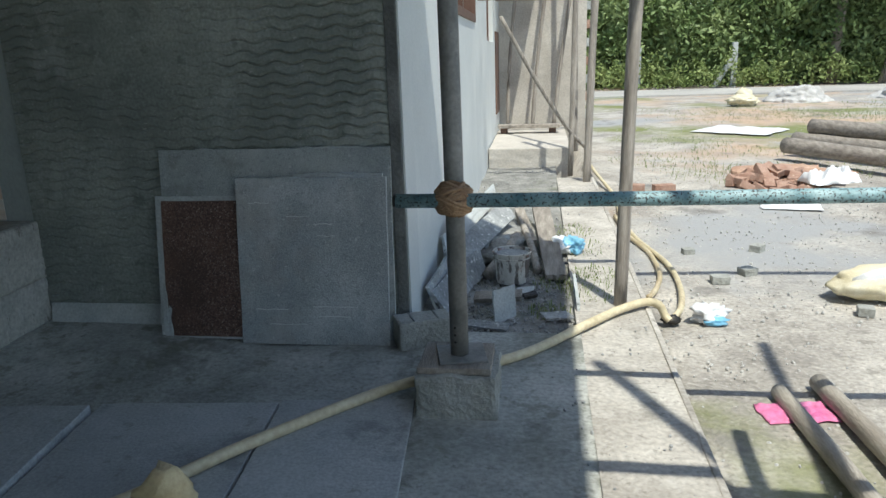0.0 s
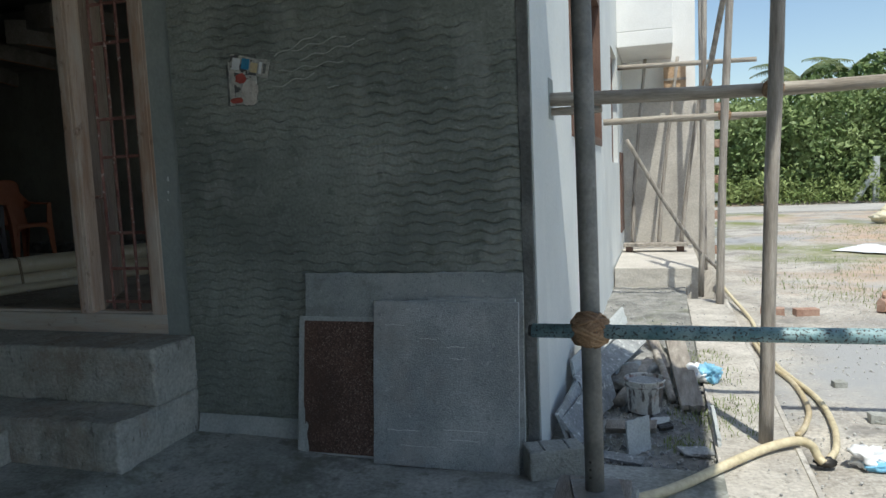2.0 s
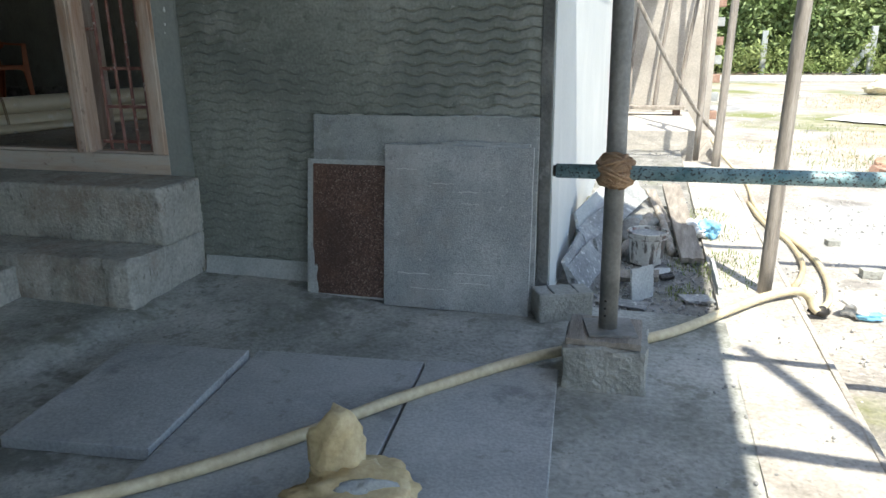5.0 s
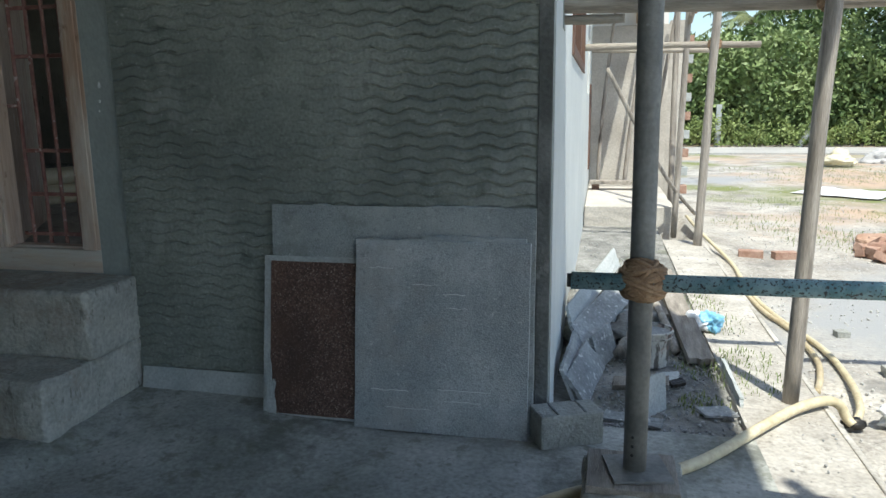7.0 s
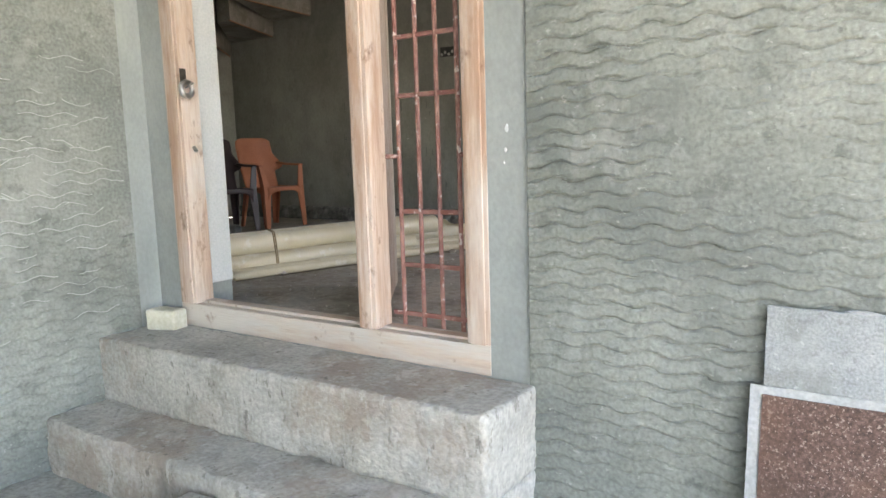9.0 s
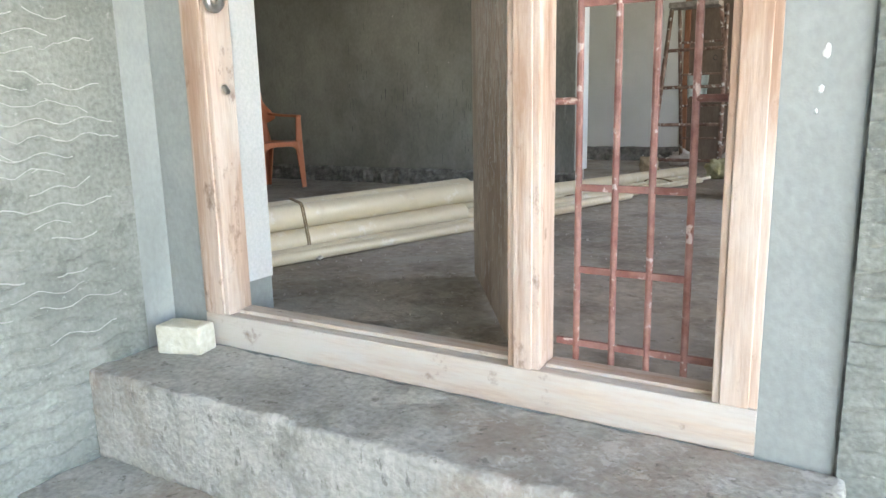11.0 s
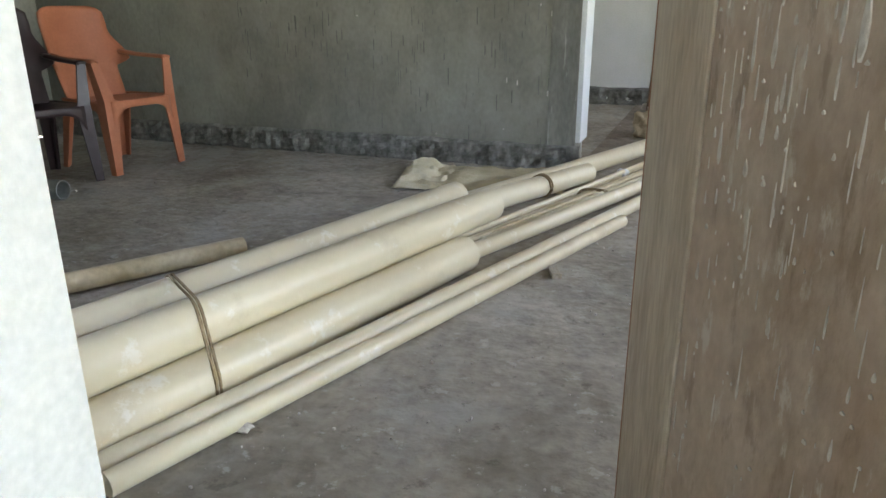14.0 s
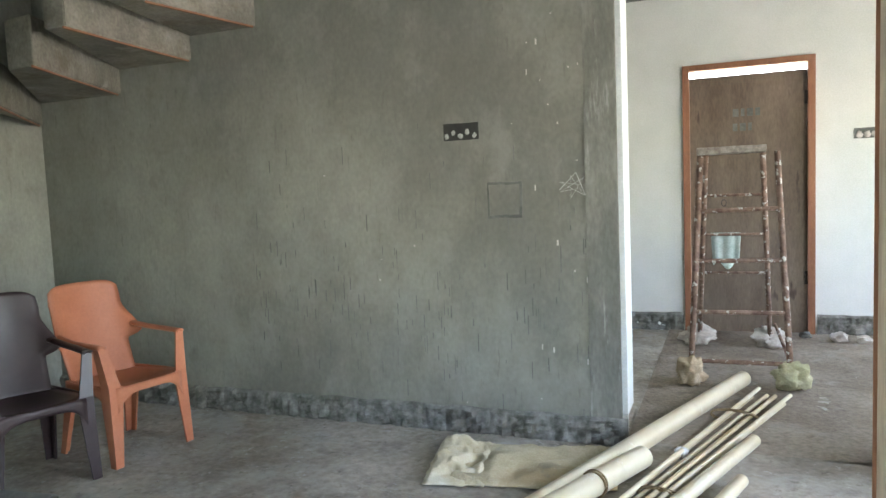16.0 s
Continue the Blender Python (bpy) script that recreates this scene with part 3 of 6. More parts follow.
# hall and back room
solid("wall_hall_far", box(HALL_L, HALL_END - 0.03, HALL_Y, HALL_Y + 0.23, FLOOR, TOP), HALLWALL, "trowelled grey cement wall with streaks and stains", "wall", kind="structure")
solid("wall_hall_end", box(HALL_END - 0.03, HALL_END, HALL_Y + 0.004, HALL_Y + 0.235, FLOOR + 0.17, TOP, 0.004), WHITE, "white painted end of the hall wall", "wall end", kind="structure")
solid("wall_hall_left", box(HALL_L - 0.2, HALL_L, WALL_IN, HALL_Y + 0.23, FLOOR, TOP), HALLWALL, "pale grey cement wall beside the stair", "wall", kind="structure")
bk = bmesh.new()
box(-7.0, -4.507, BACK_Y, BACK_Y + 0.2, FLOOR - 0.02, TOP, bm=bk)
box(-4.507, -3.405, BACK_Y, BACK_Y + 0.2, 3.105, TOP, bm=bk)
box(-3.405, WHITE_IN, BACK_Y, BACK_Y + 0.2, FLOOR - 0.02, TOP, bm=bk)
solid("wall_back", bk, WHITEROOM, "white putty wall with a ragged lower edge", "wall", kind="structure")
solid("wall_back_left", box(-7.2, -7.0, HALL_Y + 0.23, BACK_Y + 0.2, FLOOR, TOP), WHITEROOM, "white putty wall of the back room", "wall", kind="structure")
solid("wall_hall_back_face", box(-7.0, HALL_END - 0.03, HALL_Y + 0.23, HALL_Y + 0.24, FLOOR, TOP), WHITEROOM, "white putty back face of the hall wall", "wall", kind="structure")


def ragged_base(name, x0, x1, y, thick, h, seed, label, axis="x"):
    """Unplastered strip at a wall's foot, with chipped mortar lumps."""
    n = int((x1 - x0) / 0.025) + 1
    X, Z = np.meshgrid(np.linspace(x0, x1, n), np.linspace(0, h, 9))
    D = thick + 0.028 * lumps(X, Z, seed, 9.0) + 0.022 * lumps(X, Z, seed + 4, 26.0)
    top = 0.012 * lumps(X, X * 0, seed + 9, 6.0)
    Zp = FLOOR + Z + (Z / h) ** 2 * top
    D[-1, :] = 0.0
    P = np.stack([X, y - D, Zp], -1)
    return tagged(grid_mesh(name, P, HALLBASE, False), label, "wall base", kind="structure")


ragged_base("baseboard_hall", HALL_L, HALL_END, HALL_Y, 0.022, 0.152, 1.0, "raw dark mortar strip left for a skirting")
ragged_base("baseboard_back", -7.0, -4.52, BACK_Y - 0.002, 0.02, 0.17, 3.0, "raw dark mortar strip under the white wall")
ragged_base("baseboard_back_right", -3.39, WHITE_IN, BACK_Y - 0.002, 0.02, 0.18, 6.0, "raw dark mortar strip under the white wall")

# floors
def floor_sheet(name, x0, x1, y0, y1, z, amp, scale, seed, material, label, step=0.06, shape=None):
    X, Y = np.meshgrid(np.linspace(x0, x1, int((x1 - x0) / step) + 1), np.linspace(y0, y1, int((y1 - y0) / step) + 1))
    Z = z + amp * lumps(X, Y, seed, scale) + amp * 0.5 * lumps(X, Y, seed + 5, scale * 4)
    if shape:
        Z = Z + shape(X, Y, seed)
    return tagged(grid_mesh(name, np.stack([X, Y, Z], -1), material), label, "floor", kind="structure")


def ease(k):
    k = np.clip(k, 0.0, 1.0)
    return k * k * (3 - 2 * k)


def rise(x, y):
    """The rough concrete rises from the pavers towards the steps."""
    start = 1.75 + 0.70 * ease((x + 2.75) / 0.35)
    return 0.070 * ease((-0.70 - x) / 1.5) * ease((y - start) / 0.75)


def level(x, y):
    """Beside the pavers the concrete comes up flush with them, and dirt is heaped by the corner."""
    return 0.025 * ease((x + 0.52) / 0.05) * ease((3.05 - y) / 0.3) + 0.034 * ease((x + 1.35) / 0.6) * ease((y - 2.72) / 0.35)


def scuffs(X, Y, seed):
    """Trowel ridges and broken skin of a bare floor, coarser by the door."""
    near = 1.0 + 1.6 * ease((4.6 - Y) / 1.0)
    a = lumps(X * 0.7 + Y * 0.5, Y * 0.6 - X * 0.2, seed + 2, 7.0)
    b = lumps(X, Y, seed + 6, 17.0)
    return near * (0.008 * np.abs(a) + 0.006 * b * ease(a * 2 + 0.6))


floor_sheet("floor_hall", HALL_L, WHITE_IN, WALL_IN - 0.18, BACK_Y + 0.2, FLOOR - 0.004, 0.006, 1.4, 2.0, HALLFLOOR, "dusty uneven concrete floor inside the house", 0.034, scuffs)
# lighter and warmer than the porch concrete
APRON = mat("warm_apron_concrete", (0.33, 0.305, 0.27), (0.53, 0.50, 0.45), 0.92, 2.2, 50, 0.6, grain=0.5, stains=(((0.20, 0.185, 0.16), 3.0, 0.54, 0.64, 1, 1, 0.6), ((0.60, 0.575, 0.53), 6.0, 0.56, 0.66, 1, 1, 0.5), ((0.18, 0.165, 0.14), 22.0, 0.60, 0.65, 1, 1, 0.6)))
EARTHFLOOR = mat("trodden_earth_floor", (0.20, 0.165, 0.13), (0.34, 0.295, 0.245), 0.95, 2.0, 40, 0.9, grain=0.5, stains=(((0.42, 0.39, 0.35), 4.0, 0.56, 0.66, 1, 1, 0.5), ((0.11, 0.09, 0.07), 7.0, 0.57, 0.66, 1, 1, 0.5)))
floor_sheet("floor_back_room", HALL_END - 0.02, WHITE_IN, HALL_Y + 0.05, BACK_Y + 0.1, FLOOR + 0.005, 0.007, 2.2, 31.0, EARTHFLOOR, "trodden brown earth floor of the back room", 0.05)
floor_sheet("floor_porch", WALL_L, 0.20, -3.0, WALL_Y + 0.01, PORCH_Z, 0.006, 1.6, 8.0, PORCH, "damp stained rough concrete porch floor", 0.03, lambda X, Y, q: rise(X, Y) + level(X, Y) + 0.004 * np.abs(lumps(X, Y, q + 3, 9.0)))
solid("floor_slab_under", box(WALL_L, 0.56, -3.0, WALL_Y, -0.4, PORCH_Z - 0.03), PORCH, "concrete bed under the porch", "floor", kind="structure")
floor_sheet("apron", 0.195, 0.56, -3.0, 7.9, 0.0, 0.010, 1.2, 13.0, APRON, "sunlit concrete apron along the house", 0.05)
solid("apron_kerb", rough_box(0.555, 0.585, -3.0, 7.9, -0.35, 0.004, 0.006, 3, 2, 0.006), APRON, "broken edge of the concrete apron", "kerb", kind="structure")
solid("ceiling_porch", box(WALL_L - 0.3, 0.84, -3.0, WALL_Y + 0.02, 3.4, 3.55), CEIL, "grey cement porch roof slab", "ceiling", kind="structure")
solid("ceiling_house", box(HALL_L - 0.3, WHITE_X, WALL_Y, BACK_Y + 0.4, TOP, TOP + 0.15), CEIL, "grey cement house roof slab", "ceiling", kind="structure")
# added out of view: keeps sky light from behind off the porch
solid("wall_porch_rear", box(WALL_L - 0.23, -0.4, -3.2, -3.0, -0.3, TOP), SMOOTH, "unseen wall added behind the porch to block sky light", "wall", kind="structure")


# ---- steps ----
def steps():
    t = thing("door_steps", "two rough grey cement steps below the front door", "steps")
    lo = crumbly_box(WALL_L + 0.004, -2.575, 2.655, WALL_Y + 0.004, PORCH_Z - 0.02, 0.280, 0.024, 0.0095, 2, 0.018)
    part("step", lo, STEP, t, smooth=True)
    hi = crumbly_box(WALL_L + 0.004, -2.565, 2.935, WALL_Y + 0.006, 0.275, 0.580, 0.024, 0.0085, 7, 0.018)
    part("step", hi, STEP, t, smooth=True)


steps()


# ---- door frame, side light and leaf ----
def door():
    d = thing("door_1", "raw pale timber front door frame with an open board door", "door", (-3.6, 3.32, 0.58), kind="structure")

    def loc(x0, x1, y0, y1, z0, z1, bev=0.004):
        return box(x0 + 3.6, x1 + 3.6, y0 - 3.32, y1 - 3.32, z0 - 0.58, z1 - 0.58, bev)

    y0, y1 = 3.288, 3.39
    for name, x0, x1 in (("jamb", -4.49, -4.375), ("mullion", -3.352, -3.264), ("jamb", -2.842, -2.745)):
        bm = loc(x0, x1, y0, y1, 0.692, 2.76)
        box(x0 + 3.6 + 0.018, x1 + 3.6 - 0.018, y0 - 3.32 - 0.007, y0 - 3.32, 0.692 - 0.58, 2.18, 0.003, bm=bm)
        part(name, bm, WOOD, d)
    sill = loc(-4.49, -2.745, y0, y1, 0.580, 0.690)
    box(-4.372 + 3.6, -3.355 + 3.6, y0 - 3.32 + 0.04, y1 - 3.32 + 0.002, 0.69 - 0.58, 0.703 - 0.58, 0.003, bm=sill)
    box(-3.261 + 3.6, -2.845 + 3.6, y0 - 3.32 + 0.04, y1 - 3.32 + 0.002, 0.69 - 0.58, 0.700 - 0.58, 0.003, bm=sill)
    part("sill", sill, WOODX, d)
    part("head", loc(-4.49, -2.745, y0, y1, 2.76, 2.86), WOODX, d)
    g = part("window_grill", rod((-3.205 + 3.6, 0.08, 0.11), (-3.205 + 3.6, 0.08, 2.18), 0.009, seg=8), GRILL, d, "red oxide steel bar grill")
    for x in (-3.110, -3.020, -2.928):
        part("bar", rod((x + 3.6, 0.08, 0.10), (x + 3.6, 0.08, 2.18), 0.009, seg=8), GRILL, g)
    for z, a, b in ((0.745, -3.258, -2.86), (0.943, -3.205, -2.928), (1.155, -3.205, -2.928), (1.60, -3.205, -2.928), (1.82, -3.205, -2.928), (2.25, -3.205, -2.928), (2.47, -3.205, -2.928)):
        part("rail", box(a + 3.6, b + 3.6, 0.074, 0.086, z - 0.58 - 0.009, z - 0.58 + 0.009, 0.002), GRILL, g)
    for x0, x1 in ((-3.275, -3.205), (-2.928, -2.85)):
        part("peg", rod((x0 + 3.6, 0.08, 0.79), (x1 + 3.6, 0.08, 0.79), 0.009, seg=8), GRILL, g)
    # hasp with its ring lock on the jamb
    h = part("hasp", box(-4.374 + 3.6, -4.366 + 3.6, -0.03, 0.0, 1.15, 1.22, 0.002), METALDARK, d, "rusty iron hasp")
    ring = [(-4.35 + 3.6, -0.015 + 0.030 * math.cos(a), 1.125 + 0.033 * math.sin(a)) for a in np.linspace(0, 2 * math.pi, 16, endpoint=False)]
    part("padlock", tube(ring, 0.013, 8, closed=True), CHROME, h, "worn round steel lock", True)
    part("staple", rod((-4.35 + 3.6, -0.02, 1.13), (-4.30 + 3.6, -0.01, 1.15), 0.004, seg=8), CHROME, h)
    part("latch_eye", rod((-4.362 + 3.6, 0.01, 0.86), (-4.345 + 3.6, 0.01, 0.84), 0.009, seg=8), CHROME, d)
    # the leaf stands open into the hall
    a, b = Vector((-3.352, 3.402, 0)), Vector((-3.975, 4.325, 0))
    u = (b - a).normalized()
    ang = math.degrees(math.atan2(u.y, u.x))
    L = (b - a).length
    leaf = part("door_leaf", box(0.0, L - 0.152, -0.017, 0.017, 0.0, 2.09, 0.003), LEAF, d, "brown board door splashed with white paint")
    leaf.matrix_local = pose(a.x + 3.6, a.y - 3.32, 0.655 - 0.58, 0, 0, ang)
    part("stile", box(L - 0.150, L, -0.020, 0.020, 0.0, 2.09, 0.003), LEAFEDGE, leaf, "pale timber edge strip")
    rnd = random.Random(5)
    dr = bmesh.new()

    def dab(x, z, w, h):
        """A dried drop: narrow where it ran from, full at its foot, ragged."""
        ring = []
        for i in range(10):
            q = i * 2 * math.pi / 10
            wide = w * (0.62 - 0.38 * math.sin(q)) * rnd.uniform(0.75, 1.25)
            ring.append((x + wide * math.cos(q), z + h * 0.5 * (1 + math.sin(q))))
        low = [dr.verts.new((p, 0.0160, r)) for p, r in ring]
        top = [dr.verts.new((x + 0.8 * (p - x), 0.0182, z + h * 0.5 + 0.85 * (r - z - h * 0.5))) for p, r in ring]
        dr.faces.new(top[::-1])
        for i in range(10):
            dr.faces.new((low[i], top[i], top[(i + 1) % 10], low[(i + 1) % 10]))

    for k in range(760):
        x = rnd.uniform(0.02, L - 0.16)
        z = rnd.choice((rnd.uniform(0.02, 1.3), rnd.gauss(0.9, 0.25)))
        if 0.0 < z < 2.0:
            dab(x, z, 0.0012 + 0.0055 * rnd.random() ** 2, 0.006 + 0.085 * rnd.random() ** 3)
    for x, z, w, h in ((0.33, 0.40, 0.013, 0.075), (0.335, 0.46, 0.004, 0.09), (0.55, 0.74, 0.012, 0.03), (0.22, 0.80, 0.010, 0.03), (0.62, 0.98, 0.008, 0.07), (0.4, 1.15, 0.012, 0.05), (0.15, 0.62, 0.009, 0.05), (0.47, 0.52, 0.012, 0.05), (0.474, 0.56, 0.005, 0.14), (0.70, 0.86, 0.010, 0.09), (0.28, 1.05, 0.011, 0.10), (0.58, 1.22, 0.010, 0.12)):
        dab(x, z, w, h)
    tagged(part("paint_drips", dr, RAGPALE, leaf, "dried white paint drips"), kind="stuff")
    part("edge_lipping", box(L + 0.0005, L + 0.007, -0.018, 0.018, 0.0, 2.09, 0.002), BROWNFRAME, leaf)
    part("tower_bolt", box(L - 0.105, L - 0.035, 0.021, 0.042, 1.135, 1.168, 0.006), METALDARK, leaf, "black iron latch")
    return d


door()
solid("door_reveal_white", box(-4.441, -4.436, 3.392, WALL_IN + 0.004, 0.765, 2.86), WHITE, "white painted reveal beside the door", "reveal", kind="structure")


# ---- porch things ----
SCUFF = mat("pale_scratch", (0.52, 0.54, 0.53), (0.64, 0.65, 0.64), 0.9, 30, 90, 0.2)


def lean_slab(name, x0, x1, h, y_foot, y_top, thick, material, label, seed, lift=0.03):
    """A stone slab that leans on the wall."""
    tilt = math.degrees(math.asin(max(-1, min(1, (y_top - y_foot) / h))))
    h -= lift
    bm = rough_box(0, x1 - x0, 0, thick, 0, h, 0.0022, 7, seed, 0.003)
    ob = solid(name, bm, material, label, "stone slab", "slabs against the wall")
    ob.matrix_world = pose(x0, y_foot, PORCH_Z + lift + 0.002, -tilt)
    rnd = random.Random(seed)
    for k in range(8):
        x, z = rnd.uniform(0.08, 0.55) * (x1 - x0), rnd.choice((rnd.uniform(0.62, 0.9), rnd.uniform(0.05, 0.25))) * h
        w = rnd.uniform(0.08, 0.38) * (x1 - x0)
        path = [(x + w * i / 9, -0.0004, z + 0.006 * noise.noise(Vector((i * 0.45, k * 3.0, seed)))) for i in range(10)]
        part("saw_mark", tube(path, rnd.uniform(0.0014, 0.0028), 6), SCUFF, ob)
    # pale chips on the top edge, which also paint the light it catches
    for k in range(5):
        x = rnd.uniform(0.0, 0.8) * (x1 - x0)
        part("chipped_edge", crumple(rnd.uniform(0.06, 0.2), 0.016, 0.014, seed * 3.0 + k, 0.6, 2, pose(x + 0.06, thick / 2, h - 0.008)), SLABLIGHT, ob)
    return ob


lean_slab("stone_slab", -1.84, -0.69, 0.965, 3.17, 3.255, 0.018, GRANITE, "wide grey stone slab leaning on the wall", 1)
lean_slab("stone_slab", -1.80, -0.70, 0.955, 3.195, 3.272, 0.014, SLABLIGHT, "thin grey stone slab behind the others", 2)
lean_slab("stone_slab", -1.44, -0.705, 0.835, 3.095, 3.205, 0.020, SLABFRONT, "square grey stone slab at the front of the stack", 3)
lean_slab("stone_slab", -1.16, -0.725, 0.848, 3.130, 3.226, 0.014, SLABLIGHT, "grey stone slab almost hidden by the front one", 4)
br = thing("granite_slab", "polished red-brown granite slab with a pale sawn edge", "granite slab", (-1.895, 3.125, PORCH_Z + 0.002))
br.matrix_world = pose(-1.872, 3.115, PORCH_Z + 0.046, -math.degrees(math.asin(0.11 / 0.73)))
part("backing", rough_box(0, 0.432, 0.004, 0.02, 0, 0.705, 0.0015, 6, 9, 0.002), SLABLIGHT, br)
part("polished_face", rough_box(0.034, 0.428, -0.002, 0.004, 0.012, 0.682, 0.0012, 6, 11, 0.001), BROWNGRAN, br, "speckled red-brown granite face")
part("chip", crumple(0.05, 0.008, 0.2, 3.0, 1.3, 4, pose(0.038, -0.002, 0.0)), SLABLIGHT, br, "pale mortar smear")
st = solid("stone_strip", rough_box(0, 0.675, 0, 0.014, 0, 0.108, 0.0015, 6, 5, 0.002), SLABLIGHT, "narrow pale stone strip at the wall's foot", "stone strip")
st.matrix_world = pose(-2.555, 3.235, 0.036, -14, 0, 0)

pv = thing("porch_paving", "large grey stone pavers laid on the porch", "pavers", (-0.495, 2.572, 0.0), 4.8, kind="structure")
for k, (x0, x1) in enumerate(((-2.75, -1.87), (-1.86, -1.30), (-1.288, -0.552), (-0.540, 0.0))):
    for r in range(3):
        if k > 1 or r > 0:
            y1 = -0.015 * (k == 2) - r * 1.22
            part("paver", rough_box(x0, x1, y1 - 1.208, y1, -0.03, 0.003 * ((k + r) % 2), 0.0015, 5, k * 3.1 + r, 0.005), PAVER, pv)


def concrete_block(name, at, rz, w, d, h, material, label, seed, lines=False):
    t = thing(name, label, "block", at, rz)
    part("body", rough_box(-w / 2, w / 2, -d / 2, d / 2, 0, h, 0.004, 6, seed, 0.012), material, t, smooth=False)
    if lines:
        for f in (-0.22, 0.22):
            # dark bars on the top face paint the shade of grooves
            part("groove", box(f * w - 0.004, f * w + 0.004, -d / 2 + 0.01, d / 2 - 0.01, h, h + 0.004, 0.001), MORTARSHADE, t)
    return t


concrete_block("cement_block", (-0.55, 3.15, PORCH_Z + 0.026), 24, 0.265, 0.14, 0.145, BLOCK, "grey cement block lying by the stone slabs", 3, True)
concrete_block("cement_block", (-3.43, 2.53, 0.028), 4, 0.36, 0.24, 0.185, STEP, "dusty cement block used as a lower step", 8)
concrete_block("pale_block", (-4.487, 3.195, 0.580), 15, 0.165, 0.095, 0.097, SOAPBLOCK, "cream coloured block on the top step", 5)


def prop():
    p = thing("scaffold_prop", "grey steel prop tied with rope on a concrete pier", "scaffold post", (-0.31, 2.58, 0.0))
    part("pier", rough_box(-0.16, 0.155, -0.15, 0.15, -0.035, 0.165, 0.010, 7, 4, 0.022), BLOCK, p, "rough concrete pier block")
    part("base_board", rough_box(-0.15, 0.13, -0.125, 0.13, 0.166, 0.192, 0.003, 5, 9, 0.004), PLANK, p, "thin board on the pier")
    pl = part("base_plate", rough_box(-0.085, 0.10, -0.09, 0.09, 0.193, 0.203, 0.002, 4, 12, 0.002), STEELPOST, p)
    pl.matrix_local = pose(0, 0, 0, 0, 0, 12)
    part("tube", tube([(0.0, 0, 0.203), (-0.004, 0, 1.0), (-0.012, 0, 2.0), (-0.02, 0, 3.4)], 0.036, 20), STEELPOST, p, "", True)
    for z in (0.26, 0.29, 0.32):
        # black disc on the tube's face paints the hole's shade
        part("pin_hole", rod((-0.012, -0.0365, z), (-0.012, -0.034, z), 0.005, seg=8), HOLESHADE, p)
    return p


prop()


def rope_knot(name, c, r, turns, seed, label):
    rnd = random.Random(seed)
    bm = bmesh.new()
    for k in range(turns):
        ax = Vector((rnd.uniform(-0.6, 0.6), rnd.uniform(-0.7, 0.7), rnd.choice((0.9, 0.6, 0.3)))).normalized()
        s = ax.cross(Vector((0.3, 1, 0.1))).normalized()
        w = ax.cross(s)
        rr = r * rnd.uniform(0.80, 1.02)
        tilt = rnd.uniform(-0.25, 0.25) * r
        pts = [Vector(c) + rr * (math.cos(a) * s + math.sin(a) * w) + ax * tilt for a in np.linspace(0, 2 * math.pi, 22, endpoint=False)]
        tube(pts, 0.0075, 6, bm=bm, closed=True)
    bmesh.ops.create_icosphere(bm, subdivisions=2, radius=r * 0.80, matrix=Matrix.Translation(c))
    return solid(name, bm, ROPE, label, "rope knot", smooth=True)


rope_knot("rope_knot", (-0.312, 2.545, 0.822), 0.071, 36, 1, "thick brown coir rope wound round prop and pipe")
bp = thing("blue_pipe", "blue painted steel pipe with flaking paint lashed to the prop", "pipe", (0, 0, 0))
part("tube", tube([(-0.52, 2.518, 0.822), (0.3, 2.513, 0.826), (1.0, 2.51, 0.832), (3.2, 2.50, 0.85)], 0.026, 18), BLUEPIPE, bp, "", True)
# black disc on the closed end paints the shaded inside
part("end", rod((-0.532, 2.518, 0.822), (-0.521, 2.518, 0.822), 0.021, seg=16), HOLESHADE, bp)


def bamboo(name, pts, r0, r1, label, material=POLE, group="scaffold poles"):
    p = spline(pts, 6)
    n = len(p)
    rs = [r0 + (r1 - r0) * i / (n - 1) + 0.003 * noise.noise(Vector((i * 0.9, r0 * 50, 1))) for i in range(n)]
    return solid(name, tube(p, rs, 10, wobble=0.06), material, label, "scaffold pole", group, smooth=True)


bamboo("scaffold_pole", [(0.43, 3.73, -0.02), (0.45, 3.73, 1.2), (0.475, 3.735, 2.0), (0.50, 3.74, 3.6)], 0.035, 0.033, "grey weathered wooden scaffold post")
bamboo("scaffold_pole", [(-0.78, 3.90, 1.80), (0.4, 3.86, 1.765), (1.2, 3.86, 1.77), (3.4, 3.9, 1.80)], 0.036, 0.030, "grey weathered cross pole set in the wall", POLEX)
bamboo("scaffold_pole", [(-0.78, 3.93, 1.735), (-0.45, 3.92, 1.73), (-0.36, 3.91, 1.73)], 0.022, 0.02, "short pole end wedged in the wall slot", POLEX)
bamboo("scaffold_pole", [(0.49, 7.62, -0.1), (0.53, 7.6, 1.6), (0.60, 7.6, 3.2), (0.66, 7.6, 4.6)], 0.042, 0.034, "thin brown wooden scaffold post")
bamboo("scaffold_pole", [(0.36, 8.6, -0.1), (0.40, 8.6, 2.2), (0.42, 8.6, 4.6)], 0.034, 0.030, "thin brown wooden scaffold post")
bamboo("scaffold_pole", [(0.52, 10.9, -0.1), (0.50, 10.9, 2.0), (0.48, 10.9, 4.6)], 0.045, 0.035, "brown wooden scaffold post by the brick column")
bamboo("scaffold_pole", [(-0.70, 7.66, 1.90), (0.2, 7.66, 1.90), (0.95, 7.66, 1.885)], 0.034, 0.030, "pale cross pole lashed to the post", POLEX)
